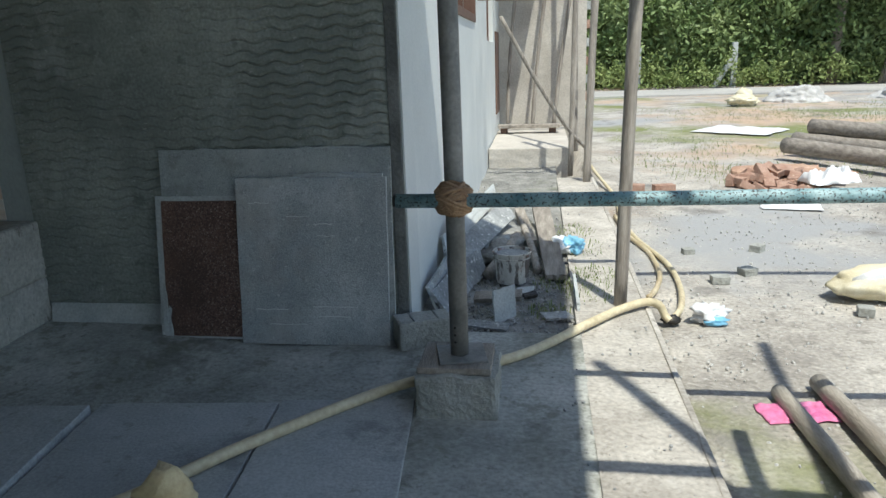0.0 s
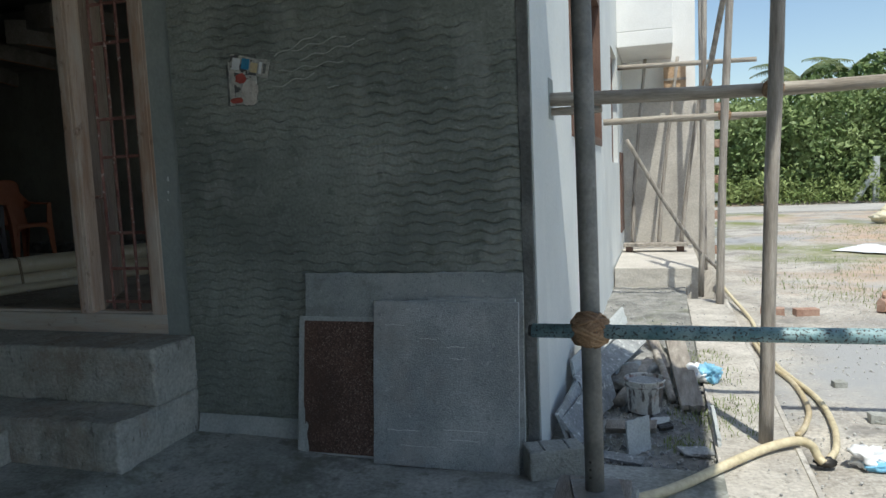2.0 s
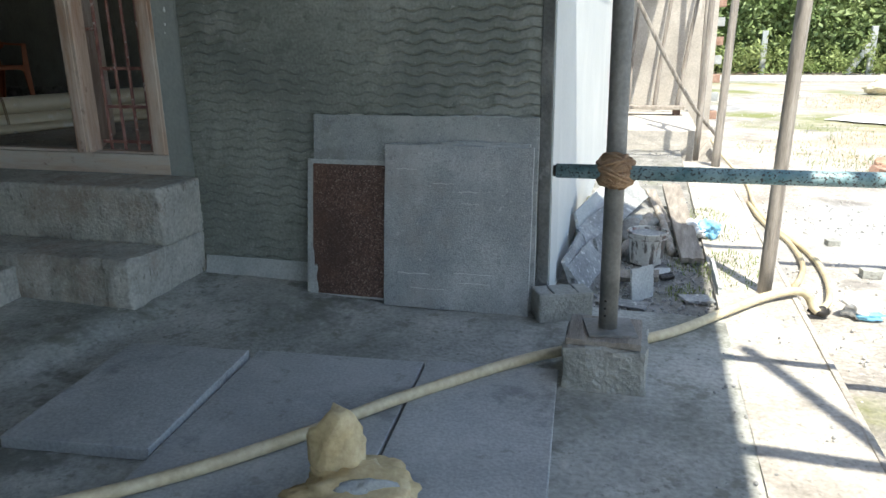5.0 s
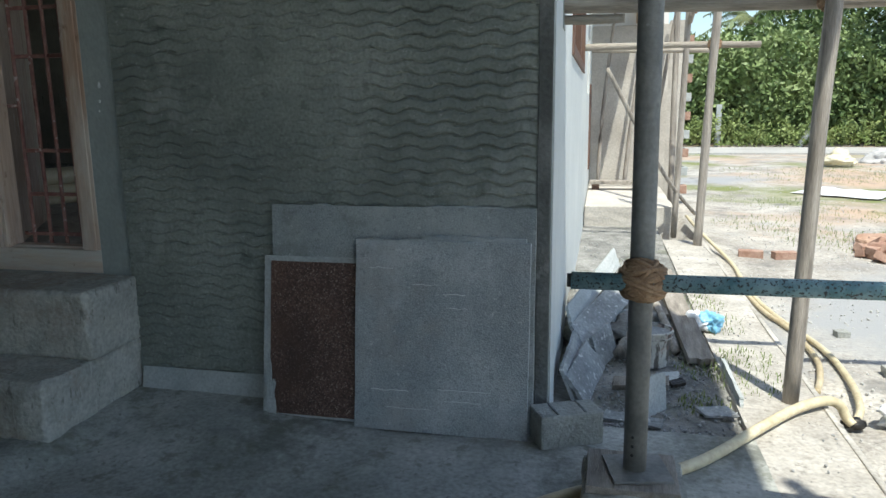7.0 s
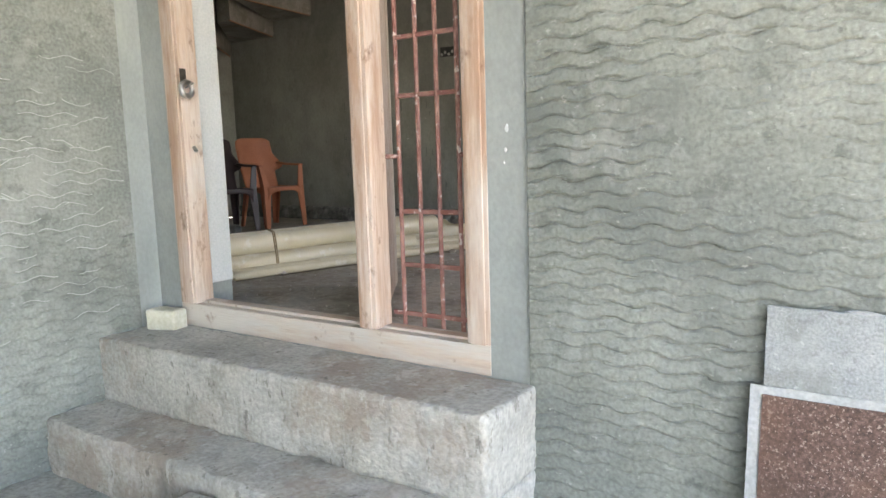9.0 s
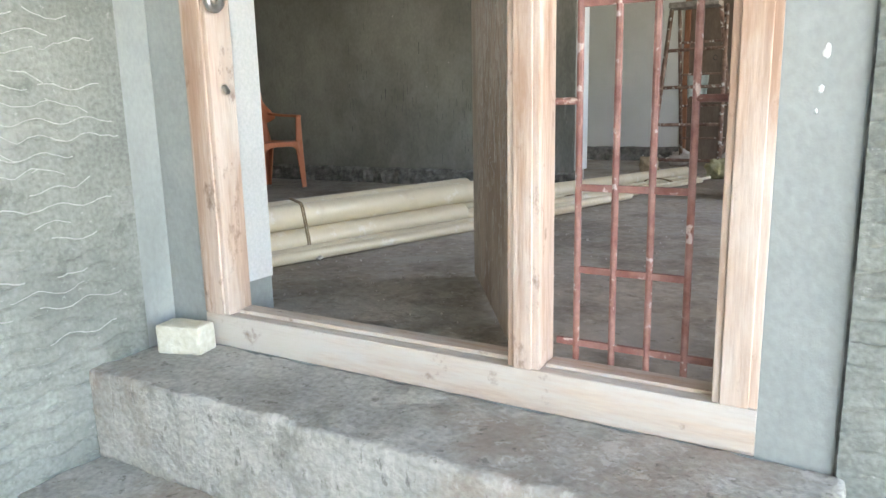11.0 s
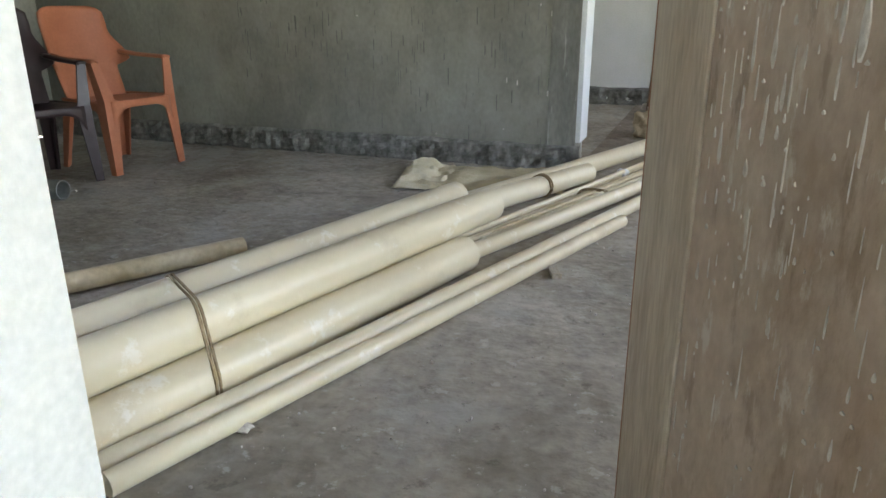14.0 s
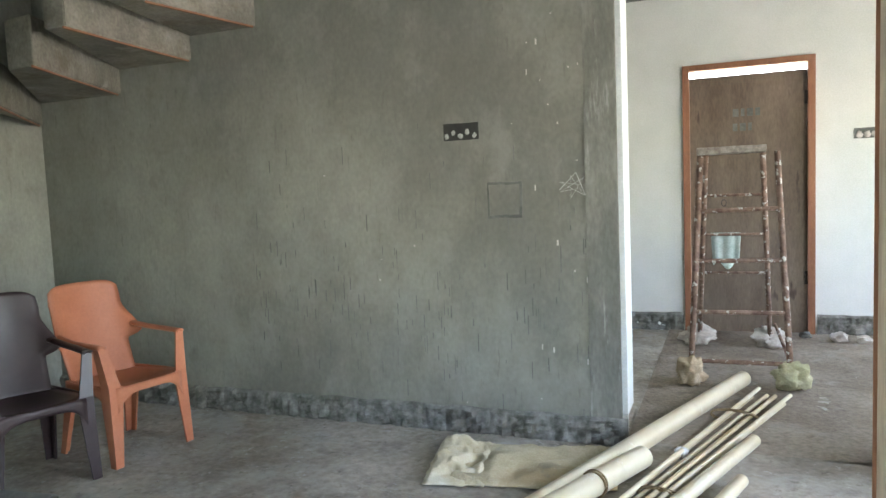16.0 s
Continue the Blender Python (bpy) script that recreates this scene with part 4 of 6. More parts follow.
bamboo("scaffold_pole", [(-0.42, 8.0, 1.72), (-0.05, 8.2, 1.05), (0.30, 8.5, 0.50), (0.62, 9.0, 0.12)], 0.022, 0.022, "thin bowed bamboo leaning on the wall")
bamboo("scaffold_pole", [(0.41, 8.56, 2.2), (0.50, 8.1, 2.75), (0.61, 7.63, 3.4)], 0.03, 0.03, "short slanting pole lashed to the post")
bamboo("scaffold_pole", [(0.74, -0.9, -0.1), (0.76, -0.9, 2.0), (0.78, -0.9, 4.2)], 0.04, 0.035, "wooden scaffold post at the porch edge")
bamboo("scaffold_pole", [(1.05, 1.2, -0.1), (1.08, 1.2, 2.0), (1.10, 1.2, 4.2)], 0.04, 0.035, "wooden scaffold post beside the apron")
bamboo("scaffold_pole", [(0.9, -2.5, 1.70), (1.0, 0.0, 1.72), (1.12, 1.8, 1.74)], 0.034, 0.03, "cross pole along the porch edge", POLE)
bamboo("scaffold_pole", [(0.3, 1.35, 1.9), (1.4, 1.3, 1.95), (2.6, 1.25, 2.0)], 0.034, 0.03, "cross pole over the ground", POLEX)
bamboo("scaffold_pole", [(0.85, 0.0, 0.2), (1.3, 1.0, 1.8), (1.8, 2.0, 3.4)], 0.03, 0.03, "slanting wooden brace pole by the porch")
for k, (xa, xb) in enumerate(((-0.50, -0.40), (-0.12, 0.06), (0.20, 0.44))):
    bamboo("scaffold_pole", [(xa, 11.15, 0.2), ((xa + xb) / 2, 11.17, 1.3), (xb + 0.12, 11.2, 3.02)], 0.030, 0.024, "thin wooden pole leaning before the neighbour's wall")
bamboo("scaffold_pole", [(-0.61, 10.3, 2.07), (0.0, 10.3, 2.05), (0.95, 10.32, 2.03)], 0.032, 0.028, "pale cross pole before the neighbour's wall", POLEX)
bamboo("scaffold_pole", [(-0.61, 9.9, 2.75), (0.0, 9.9, 2.74), (1.1, 9.92, 2.72)], 0.034, 0.03, "upper cross pole before the neighbour's wall", POLEX)
rope_knot("rope_knot", (0.468, 3.79, 1.757), 0.047, 10, 4, "dark rope lashing on post and cross pole")
rope_knot("rope_knot", (0.545, 7.64, 1.895), 0.062, 14, 7, "brown rope lashing on post and cross pole")
rope_knot("rope_knot", (0.435, 8.5, 2.32), 0.05, 10, 9, "brown rope lashing on a slanting pole")
solid("wall_slot", box(WHITE_X - 0.002, WHITE_X + 0.003, 3.84, 4.0, 1.69, 1.91), SMOOTH, "rough cement patch round the pole hole", "wall patch", kind="structure")

# garden hose across the pavers and off over the apron
hz = 0.024
hose_pts = [(-2.1, 1.05, hz), (-1.6, 1.45, hz), (-1.27, 1.81, hz), (-1.02, 2.15, hz), (-0.585, 2.63, hz), (-0.184, 2.90, hz), (0.0, 3.07, hz), (0.236, 3.365, hz + 0.005), (0.42, 3.58, 0.032), (0.56, 3.68, 0.038), (0.635, 3.72, 0.005), (0.665, 3.72, SITE + 0.05), (0.69, 3.70, SITE + 0.025)]
solid("hose", tube(spline(hose_pts, 8), 0.022, 12), HOSE, "cream plastic water hose lying across the porch", "hose", smooth=True)
solid("hose", tube(spline([(0.715, 3.74, SITE + 0.025), (0.79, 3.93, SITE + 0.025), (0.85, 4.3, SITE + 0.025), (0.854, 4.8, SITE + 0.025), (0.736, 5.5, SITE + 0.025), (0.70, 6.2, SITE + 0.025), (0.74, 7.2, SITE + 0.025), (0.62, 8.4, 0.0), (0.60, 9.6, 0.0)], 8), 0.018, 10), HOSE, "cream plastic hose looping over the ground", "hose", smooth=True)
solid("hose", tube(spline([(0.625, 4.02, SITE + 0.05), (0.645, 4.09, SITE + 0.03), (0.715, 4.3, SITE + 0.02), (0.775, 4.6, SITE + 0.02), (0.775, 5.1, SITE + 0.02), (0.69, 5.6, SITE + 0.02), (0.66, 6.3, SITE + 0.02)], 8), 0.017, 10), PVCDARK, "brown stained hose beside the apron", "hose", smooth=True)
solid("hose_joint", crumple(0.10, 0.07, 0.05, 77.0, 0.5, 3, pose(0.70, 3.72, SITE)), METALDARK, "black tape wrapped round the hose joint", "hose joint", smooth=True)


def crumpled_sheet(name, w, d, h, seed, material, label, category, at, rz=0, n=40):
    """A thin crumpled sheet or flat bag with folds, a few millimetres thick."""
    X, Y = np.meshgrid(np.linspace(-w / 2, w / 2, n), np.linspace(-d / 2, d / 2, n))
    crease = 1 - 2.6 * np.abs(lumps(X, Y, seed + 3, 4.5 / max(w, d)))
    Z = h * (0.40 + 0.8 * lumps(X, Y, seed, 2.2 / max(w, d) * 1.6) + 0.42 * crease + 0.25 * np.abs(lumps(X, Y, seed + 5, 12.0 / max(w, d))))
    edge = np.minimum(1, np.minimum(w / 2 - np.abs(X), d / 2 - np.abs(Y)) / (0.07 * max(w, d)) + 0.05)
    Z = np.maximum(0.003, Z * edge)
    X2 = X + 0.05 * w * lumps(Y, X * 0, seed + 8, 5 / w)
    Y2 = Y + 0.07 * d * lumps(X, Y * 0, seed + 6, 5 / w)
    ob = grid_mesh(name, np.stack([X2, Y2, Z], -1), material)
    sol = ob.modifiers.new("thickness", "SOLIDIFY")
    sol.thickness, sol.offset = 0.003, 1
    ob.matrix_world = pose(*at, 0, 0, rz)
    return tagged(ob, label, category)


def paper_bag():
    t = thing("cement_bag", "crumpled empty cream cement bag on the pavers", "bag", (-0.95, 1.53, 0.002), 20)
    part("body", crumple(0.34, 0.27, 0.12, 4.0, 0.45, 4), BAGCREAM, t, "", True)
    part("mouth", crumple(0.16, 0.12, 0.20, 6.0, 0.5, 3, pose(-0.04, 0.10, 0.05)), BAGCREAM, t, "", True)
    part("print_band", crumple(0.20, 0.05, 0.125, 8.0, 0.35, 3, pose(0.04, -0.04, 0.002)), GRANITE, t, "grey printed band", True)
    return t


paper_bag()
ps = thing("loose_slab", "loose grey stone slab lying on the porch floor", "stone slab", (-2.03, 1.985, PORCH_Z + 0.004), 6)
part("slab", rough_box(-0.275, 0.275, -0.39, 0.39, 0.0, 0.045, 0.003, 8, 15, 0.005), PAVER, ps)


def wall_paper():
    t = thing("pasted_newspaper", "torn newspaper scrap stuck on the wall", "newspaper", (-2.10, WALL_Y - 0.022, 1.95))
    # dark patches offset behind the pages paint their shadow along with glue
    part("dark_glue", rough_box(-0.135, -0.06, 0.001, 0.004, -0.13, 0.085, 0.002, 5, 3, 0.0005), MORTARSHADE, t, "dark patch of glue and painted page shadow")
    part("dark_glue", rough_box(-0.02, 0.045, 0.001, 0.004, 0.06, 0.125, 0.002, 5, 6, 0.0005), MORTARSHADE, t, "dark patch of glue and painted page shadow")
    side = part("side_page", rough_box(-0.118, -0.085, -0.006, 0.0, -0.13, 0.10, 0.004, 6, 5, 0.001), PAPER, t)
    top = part("page", rough_box(-0.115, 0.115, -0.010, -0.004, -0.045, 0.045, 0.005, 7, 4, 0.001), PAPER, t)
    top.matrix_local = pose(0.01, 0, 0.065, 0, 13, 0)
    for x0, x1, z0, z1, m in ((-0.10, -0.055, -0.03, 0.03, WHITEPLASTIC), (-0.045, 0.0, -0.02, 0.035, BLUEPRINT), (0.01, 0.05, -0.03, 0.02, BAGCREAM), (0.06, 0.075, -0.03, 0.03, WHITEPLASTIC), (0.085, 0.10, -0.025, 0.025, MORTARSHADE)):
        part("picture", rough_box(x0, x1, -0.0135, -0.0105, z0, z1, 0.001, 3, 8, 0.0004), m, top)
    low = part("lower_page", rough_box(-0.085, 0.045, -0.009, -0.003, -0.125, 0.02, 0.005, 6, 7, 0.001), PAPER, t)
    part("red_picture", crumple(0.06, 0.006, 0.055, 8.0, 0.5, 2, pose(-0.045, -0.012, -0.02)), RED, low)
    part("red_picture", crumple(0.08, 0.006, 0.03, 9.0, 0.5, 2, pose(-0.07, -0.012, -0.12)), RED, low)
    part("pale_picture", crumple(0.09, 0.012, 0.14, 12.0, 0.4, 3, pose(0.005, -0.010, -0.135)), RAGPALE, low, "crumpled pale scrap")
    scr = bmesh.new()
    for k, (x, z, w, lift) in enumerate(((0.16, 0.10, 0.27, 0.10), (0.18, 0.02, 0.36, 0.03), (0.14, -0.055, 0.24, 0.05), (0.26, 0.12, 0.30, 0.05), (0.30, 0.075, 0.36, 0.06), (0.45, -0.07, 0.06, -0.01))):
        path = [(-2.10 + x + w * i / 24, WALL_Y - 0.029 - 0.002 * math.sin(i), 1.95 + z + lift * i / 24 + 0.008 * math.sin(i * w * 2.0 + k)) for i in range(25)]
        tube(path, 0.0034, 5, bm=scr)
    solid("plaster_scratches", scr, PALEMARK, "pale scratches on the wave ridges beside the newspaper", "scratches", kind="stuff")
    return t


wall_paper()
for k, (z, w, h) in enumerate(((1.44, 0.014, 0.05), (1.375, 0.010, 0.03), (1.335, 0.006, 0.02))):
    solid("paint_dab", crumple(w, 0.004, h * 0.55, 60.0 + k, 0.5, 2, pose(-2.665 - 0.006 * k, WALL_Y - 0.001, z)), WHITE, "white paint dab on the smooth plaster band", "paint dab", "paint dabs")


# ---- rubble by the white wall ----
def shard(name, at, size, rot, seed, material, label):
    ob = solid(name, rough_box(-size[0] / 2, size[0] / 2, -size[1] / 2, size[1] / 2, 0, size[2], 0.004, 4, seed, 0.003), material, label, "stone piece", "rubble by the wall")
    ob.matrix_world = pose(*at, *rot)
    return ob


def plate(name, p, u, v, thick, seed, material, label):
    """A broken flat piece spanned by two edges from a corner."""
    p, u, v = Vector(p), Vector(u), Vector(v)
    n = u.cross(v).normalized() * thick
    bm = rough_box(0, 1, 0, 1, 0, 1, 0.0, 5, seed, 0.02)
    for w in bm.verts:
        c = w.co.copy()
        ragged = 0.03 * noise.noise(Vector((c.x * 5 + seed, c.y * 5, 2)))
        w.co = p + u * (c.x + ragged) + v * (c.y + ragged) + n * c.z + noise.noise_vector(Vector((c.x * 9, c.y * 9, c.z * 2 + seed))) * 0.0035
    return solid(name, bm, material, label, "stone piece", "rubble by the wall")


plate("stone_slab", (-0.485, 3.56, -0.03), (0.08, 0.48, 0.02), (-0.10, 0.02, 0.135), 0.018, 1, RUBBLE, "broken grey slab leaning on the white wall")
plate("stone_slab", (-0.535, 3.56, -0.03), (0.04, 0.52, 0.03), (-0.07, 0.02, 0.17), 0.018, 2, RUBBLE, "broken grey slab standing against the white wall")
plate("stone_slab", (-0.50, 4.12, 0.05), (0.32, 0.80, 0.16), (-0.09, 0.10, 0.10), 0.025, 3, RUBBLE, "long grey slab offcut on the rubble")
plate("stone_slab", (-0.58, 4.22, 0.13), (0.26, 0.95, 0.16), (-0.04, 0.10, 0.10), 0.022, 4, SLABLIGHT, "long pale slab offcut on the rubble")
plate("stone_slab", (-0.43, 4.06, -0.03), (0.09, 0.20, 0.03), (-0.05, 0.05, 0.16), 0.02, 5, RUBBLE, "broken grey slab standing on edge")
plate("stone_slab", (-0.34, 4.45, 0.0), (0.16, 0.10, 0.02), (-0.03, 0.12, 0.13), 0.022, 6, GRANITE, "dark grey broken slab on the rubble")
plate("stone_slab", (-0.52, 4.2, -0.03), (0.30, 0.5, 0.03), (-0.05, 0.10, 0.10), 0.03, 7, BLOCK, "half buried grey slab under the rubble")
plate("tile_piece", (-0.235, 3.46, -0.02), (0.105, 0.12, 0.0), (-0.01, 0.05, 0.165), 0.012, 8, SLABLIGHT, "pale broken tile with brown stains")
plate("tile_piece", (-0.14, 3.88, -0.01), (0.10, 0.03, 0.0), (0.01, 0.08, 0.02), 0.010, 9, SLABLIGHT, "white tile scrap on the rubble")
plate("tile_piece", (0.04, 3.50, -0.01), (0.14, 0.03, 0.0), (-0.04, 0.08, 0.006), 0.012, 10, RUBBLE, "flat grey tile scrap on the ground")
plate("tile_piece", (0.195, 3.62, 0.0), (0.0, 0.52, 0.0), (0.0, 0.02, 0.045), 0.018, 11, SLABLIGHT, "pale tile strip on edge beside the apron")
plate("tile_piece", (-0.40, 3.42, -0.02), (0.24, -0.06, 0.0), (0.01, 0.045, 0.02), 0.016, 14, RUBBLE, "grey tile strip on the ground")
plate("wood_offcut", (-0.36, 3.72, 0.0), (0.26, 0.05, 0.0), (0.0, 0.05, 0.03), 0.04, 12, PLANK, "dark wood offcut on the gravel")
plate("wood_offcut", (-0.08, 3.80, 0.0), (0.07, 0.05, 0.0), (-0.02, 0.03, 0.012), 0.02, 13, METALDARK, "black charred scrap on the gravel")
plate("scaffold_plank", (0.035, 4.18, -0.005), (0.13, 0.01, 0.0), (-0.10, 1.45, 0.16), 0.035, 15, PLANK, "grey weathered scaffold plank lying over the rubble")
plate("scaffold_plank", (-0.09, 4.75, 0.05), (0.07, 0.01, 0.0), (-0.10, 0.6, 0.10), 0.05, 16, PLANK, "narrow dark timber piece in the rubble")
for a, b, r in (((-0.32, 4.20, 0.01), (-0.15, 4.75, 0.13), 0.036), ((-0.01, 4.34, 0.0), (-0.11, 4.85, 0.17), 0.024)):
    a, b = Vector(a), Vector(b)
    solid("log_piece", tube(spline([a, (a + b) / 2 + Vector((0.006, 0, 0.008)), b], 5), r, 12, wobble=0.12), POLE, "short weathered log in the rubble", "log", smooth=True)
rubble_heap = solid("rubble_mound", crumple(0.72, 1.5, 0.30, 44.0, 0.28, 5, pose(-0.33, 5.05, -0.13)), SOIL, "low heap of grey rubble and mortar by the wall", "rubble heap", smooth=True)


def paint_bucket():
    t = thing("paint_bucket", "white plastic paint bucket streaked with dried paint", "bucket", (-0.165, 4.15, 0.0), 20)
    bm = rod((0, 0, 0), (0, 0, 0.185), 0.093, 0.112, 24, caps=False)
    rod((0, 0, 0.185), (0, 0, 0.004), 0.106, 0.088, 24, bm=bm, caps=False)
    bmesh.ops.create_circle(bm, cap_ends=True, segments=24, radius=0.09, matrix=Matrix.Translation((0, 0, 0.003)))
    part("shell", bm, BUCKET, t, "", True)
    part("dried_paint", rod((0, 0, 0.150), (0, 0, 0.172), 0.101, 0.103, 24), RUBBLE, t, "dried grey paint filling the bucket")
    rim = [(0.113 * math.cos(a), 0.113 * math.sin(a), 0.186) for a in np.linspace(0, 2 * math.pi, 28, endpoint=False)]
    part("rim", tube(rim, 0.006, 6, closed=True), BUCKET, t, "", True)
    part("lower_rim", tube([(x * 0.99, y * 0.99, 0.155) for x, y, z in rim], 0.004, 6, closed=True), BUCKET, t, "", True)
    return t


paint_bucket()
bw = thing("plastic_bag", "blue and white crumpled plastic bag", "plastic bag", (0.18, 4.78, 0.0), 10)
part("white_half", crumple(0.16, 0.12, 0.10, 3.0, 0.8, 4, pose(-0.05, 0, 0)), WHITEPLASTIC, bw, "", True)
part("blue_half", crumple(0.12, 0.12, 0.12, 5.0, 0.8, 4, pose(0.05, 0, 0)), BLUEPLASTIC, bw, "blue plastic", True)
wb = thing("plastic_bag", "white and blue plastic bag on the gravel", "plastic bag", (0.90, 3.76, SITE), 12)
part("white_half", crumple(0.17, 0.10, 0.10, 8.0, 0.8, 4), WHITEPLASTIC, wb, "", True)
part("blue_half", crumple(0.13, 0.05, 0.045, 9.0, 0.7, 3, pose(0.02, -0.05, 0)), BLUEPLASTIC, wb, "blue plastic", True)


# ---- ground outside ----
def ground():
    xs = np.concatenate([np.linspace(-400, -30, 12), np.linspace(-24, -6, 7), np.linspace(-4, 14, 150), np.linspace(15, 40, 30), np.linspace(50, 500, 12)])
    ys = np.concatenate([np.linspace(-300, -12, 10), np.linspace(-8, 12, 160), np.linspace(12.4, 40, 60), np.linspace(45, 800, 14)])
    X, Y = np.meshgrid(xs, ys)
    Z = SITE + 0.018 * lumps(X, Y, 3, 0.9) + 0.010 * lumps(X, Y, 8, 4.0)
    inside = (X < 0.57) & (Y < 12)
    Z = np.where(inside, -0.32, Z)
    return tagged(grid_mesh("ground", np.stack([X, Y, Z], -1), GROUND), "dusty gravel and sand building ground with grass patches", "ground", kind="structure")


ground()
solid("apron_inner_edge", rough_box(0.185, 0.20, 3.3, 7.9, -0.06, 0.002, 0.004, 3, 8, 0.003), APRON, "inner edge of the concrete apron", "kerb", kind="structure")
floor_sheet("soil_strip", WHITE_X, 0.19, WALL_Y + 0.012, 8.95, -0.02, 0.03, 2.2, 21.0, SOIL, "grey gravelly soil between house and apron", 0.045)
solid("road", box(-60, 90, 23.5, 26.8, SITE - 0.1, SITE + 0.05), ASPHALT, "pale dusty village road", "road", kind="structure")


def stones(name, spots, count, seed, material, label, smin, smax):
    """Loose stones in one mesh."""
    rnd = random.Random(seed)
    base = bmesh.new()
    bmesh.ops.create_icosphere(base, subdivisions=1, radius=1)
    bv = [v.co.copy() for v in base.verts]
    bf = [[v.index for v in f.verts] for f in base.faces]
    base.free()
    V, F = [], []
    for k in range(count):
        x0, x1, y0, y1, z = rnd.choice(spots)
        c = Vector((rnd.uniform(x0, x1), rnd.uniform(y0, y1), z))
        s = smin + (smax - smin) * rnd.random() ** 3
        q = Euler((rnd.random() * 6, rnd.random() * 6, rnd.random() * 6)).to_matrix()
        sc = Vector((s, s * rnd.uniform(0.6, 1.2), s * rnd.uniform(0.5, 0.9)))
        o = len(V)
        for v in bv:
            V.append(tuple(c + q @ Vector((v.x * sc.x * rnd.uniform(0.75, 1.2), v.y * sc.y, v.z * sc.z)) + Vector((0, 0, s * 0.35))))
        F += [[i + o for i in f] for f in bf]
    me = bpy.data.meshes.new(name)
    me.from_pydata(V, [], F)
    me.materials.append(material)
    return tagged(new(name, me), label, "gravel", kind="stuff")


stones("gravel_by_wall", [(-0.6, 0.18, 3.35, 5.0, -0.02), (-0.6, 0.18, 3.4, 4.4, -0.02), (-0.6, 0.15, 5.0, 8.8, -0.02), (-0.5, 0.1, 3.5, 4.3, -0.01), (-0.45, 0.15, 3.1, 3.4, -0.025)], 4200, 3, GRAVEL, "loose grey gravel and rubble chips by the wall", 0.002, 0.012)
stones("gravel_on_apron", [(0.02, 0.54, 1.4, 7.5, 0.0), (-0.45, 0.1, 2.2, 3.3, -0.025)], 700, 5, GRAVEL, "scattered small chips on the concrete", 0.002, 0.010)
stones("gravel_on_ground", [(0.6, 3.0, 1.5, 9.0, SITE), (0.6, 5.0, 3.0, 14.0, SITE)], 7500, 7, PALEGRAVEL, "loose gravel over the building ground", 0.002, 0.013)
stones("porch_grit", [(-4.4, -2.3, 2.5, 3.25, 0.036), (-3.0, -0.6, 1.6, 2.0, PORCH_Z)], 500, 9, BLOCK, "fine grit on the porch floor", 0.002, 0.008)
stones("floor_grit", [(-8.0, -2.0, 3.6, 9.5, FLOOR), (-5.0, -3.4, 3.6, 6.2, FLOOR)], 700, 11, RAGPALE, "crumbs of plaster on the hall floor", 0.0015, 0.007)


def blades(name, spots, count, seed, label, h0, h1):
    rnd = random.Random(seed)
    V, F = [], []
    for k in range(count):
        x, y, z, r = rnd.choice(spots)
        a, d = rnd.random() * 6.283, r * math.sqrt(rnd.random())
        px, py = x + d * math.cos(a), y + d * math.sin(a)
        h, w, b = rnd.uniform(h0, h1), rnd.uniform(0.0015, 0.0035) * (1 + h1 * 2), rnd.random() * 6.283
        lean = rnd.uniform(0.2, 0.9) * h
        dx, dy = math.cos(b), math.sin(b)
        o = len(V)
        V += [(px - dy * w, py + dx * w, z), (px + dy * w, py - dx * w, z), (px + dx * lean * 0.4 + dy * w * 0.7, py + dy * lean * 0.4 - dx * w * 0.7, z + h * 0.6), (px + dx * lean * 0.4 - dy * w * 0.7, py + dy * lean * 0.4 + dx * w * 0.7, z + h * 0.6), (px + dx * lean, py + dy * lean, z + h)]
        F += [(o, o + 1, o + 2, o + 3), (o + 3, o + 2, o + 4)]
    me = bpy.data.meshes.new(name)
    me.from_pydata(V, [], F)
    me.materials.append(GRASSBLADE)
    return tagged(new(name, me), label, "grass", kind="stuff")


blades("grass_tuft", [(0.30, 3.95, 0.0, 0.20), (0.34, 4.3, 0.0, 0.16), (0.26, 4.9, 0.0, 0.22), (0.12, 4.1, -0.01, 0.16), (0.05, 3.65, -0.02, 0.12), (0.22, 5.4, 0.0, 0.2)], 800, 3, "sparse green weeds growing at the apron", 0.010, 0.04)
rng = random.Random(4)
blades("grass_patch", [(rng.uniform(1.3, 6.0), rng.uniform(8.2, 12.0), SITE, 0.7) for _ in range(14)] + [(rng.uniform(3.0, 9.0), rng.uniform(14.5, 19.5), SITE, 1.2) for _ in range(20)], 9000, 6, "low green grass patches on the ground", 0.02, 0.06)


def log(name, a, b, r0, r1, label, seed, material=None):
    p = spline([a, (Vector(a) + Vector(b)) / 2 + Vector((0.01, 0, 0.006)), b], 8)
    rs = [r0 + (r1 - r0) * i / (len(p) - 1) for i in range(len(p))]
    t = thing(name, label, "log", group="logs on the ground")
    part("trunk", tube(p, rs, 14, wobble=0.10), material or TIMBERLOG, t, "", True)
    return t


log("wooden_pole", (1.06, 1.0, SITE + 0.04), (0.985, 2.86, SITE + 0.04), 0.040, 0.033, "pale peeled wooden pole lying on the ground", 1)
log("wooden_pole", (1.26, 0.9, SITE + 0.045), (1.17, 2.95, SITE + 0.045), 0.046, 0.038, "grey wooden pole lying beside the other", 2)
crumpled_sheet("plastic_scrap", 0.28, 0.16, 0.018, 3, PINK, "pink plastic scrap under the poles", "plastic scrap", (1.01, 2.72, SITE + 0.012), 8)
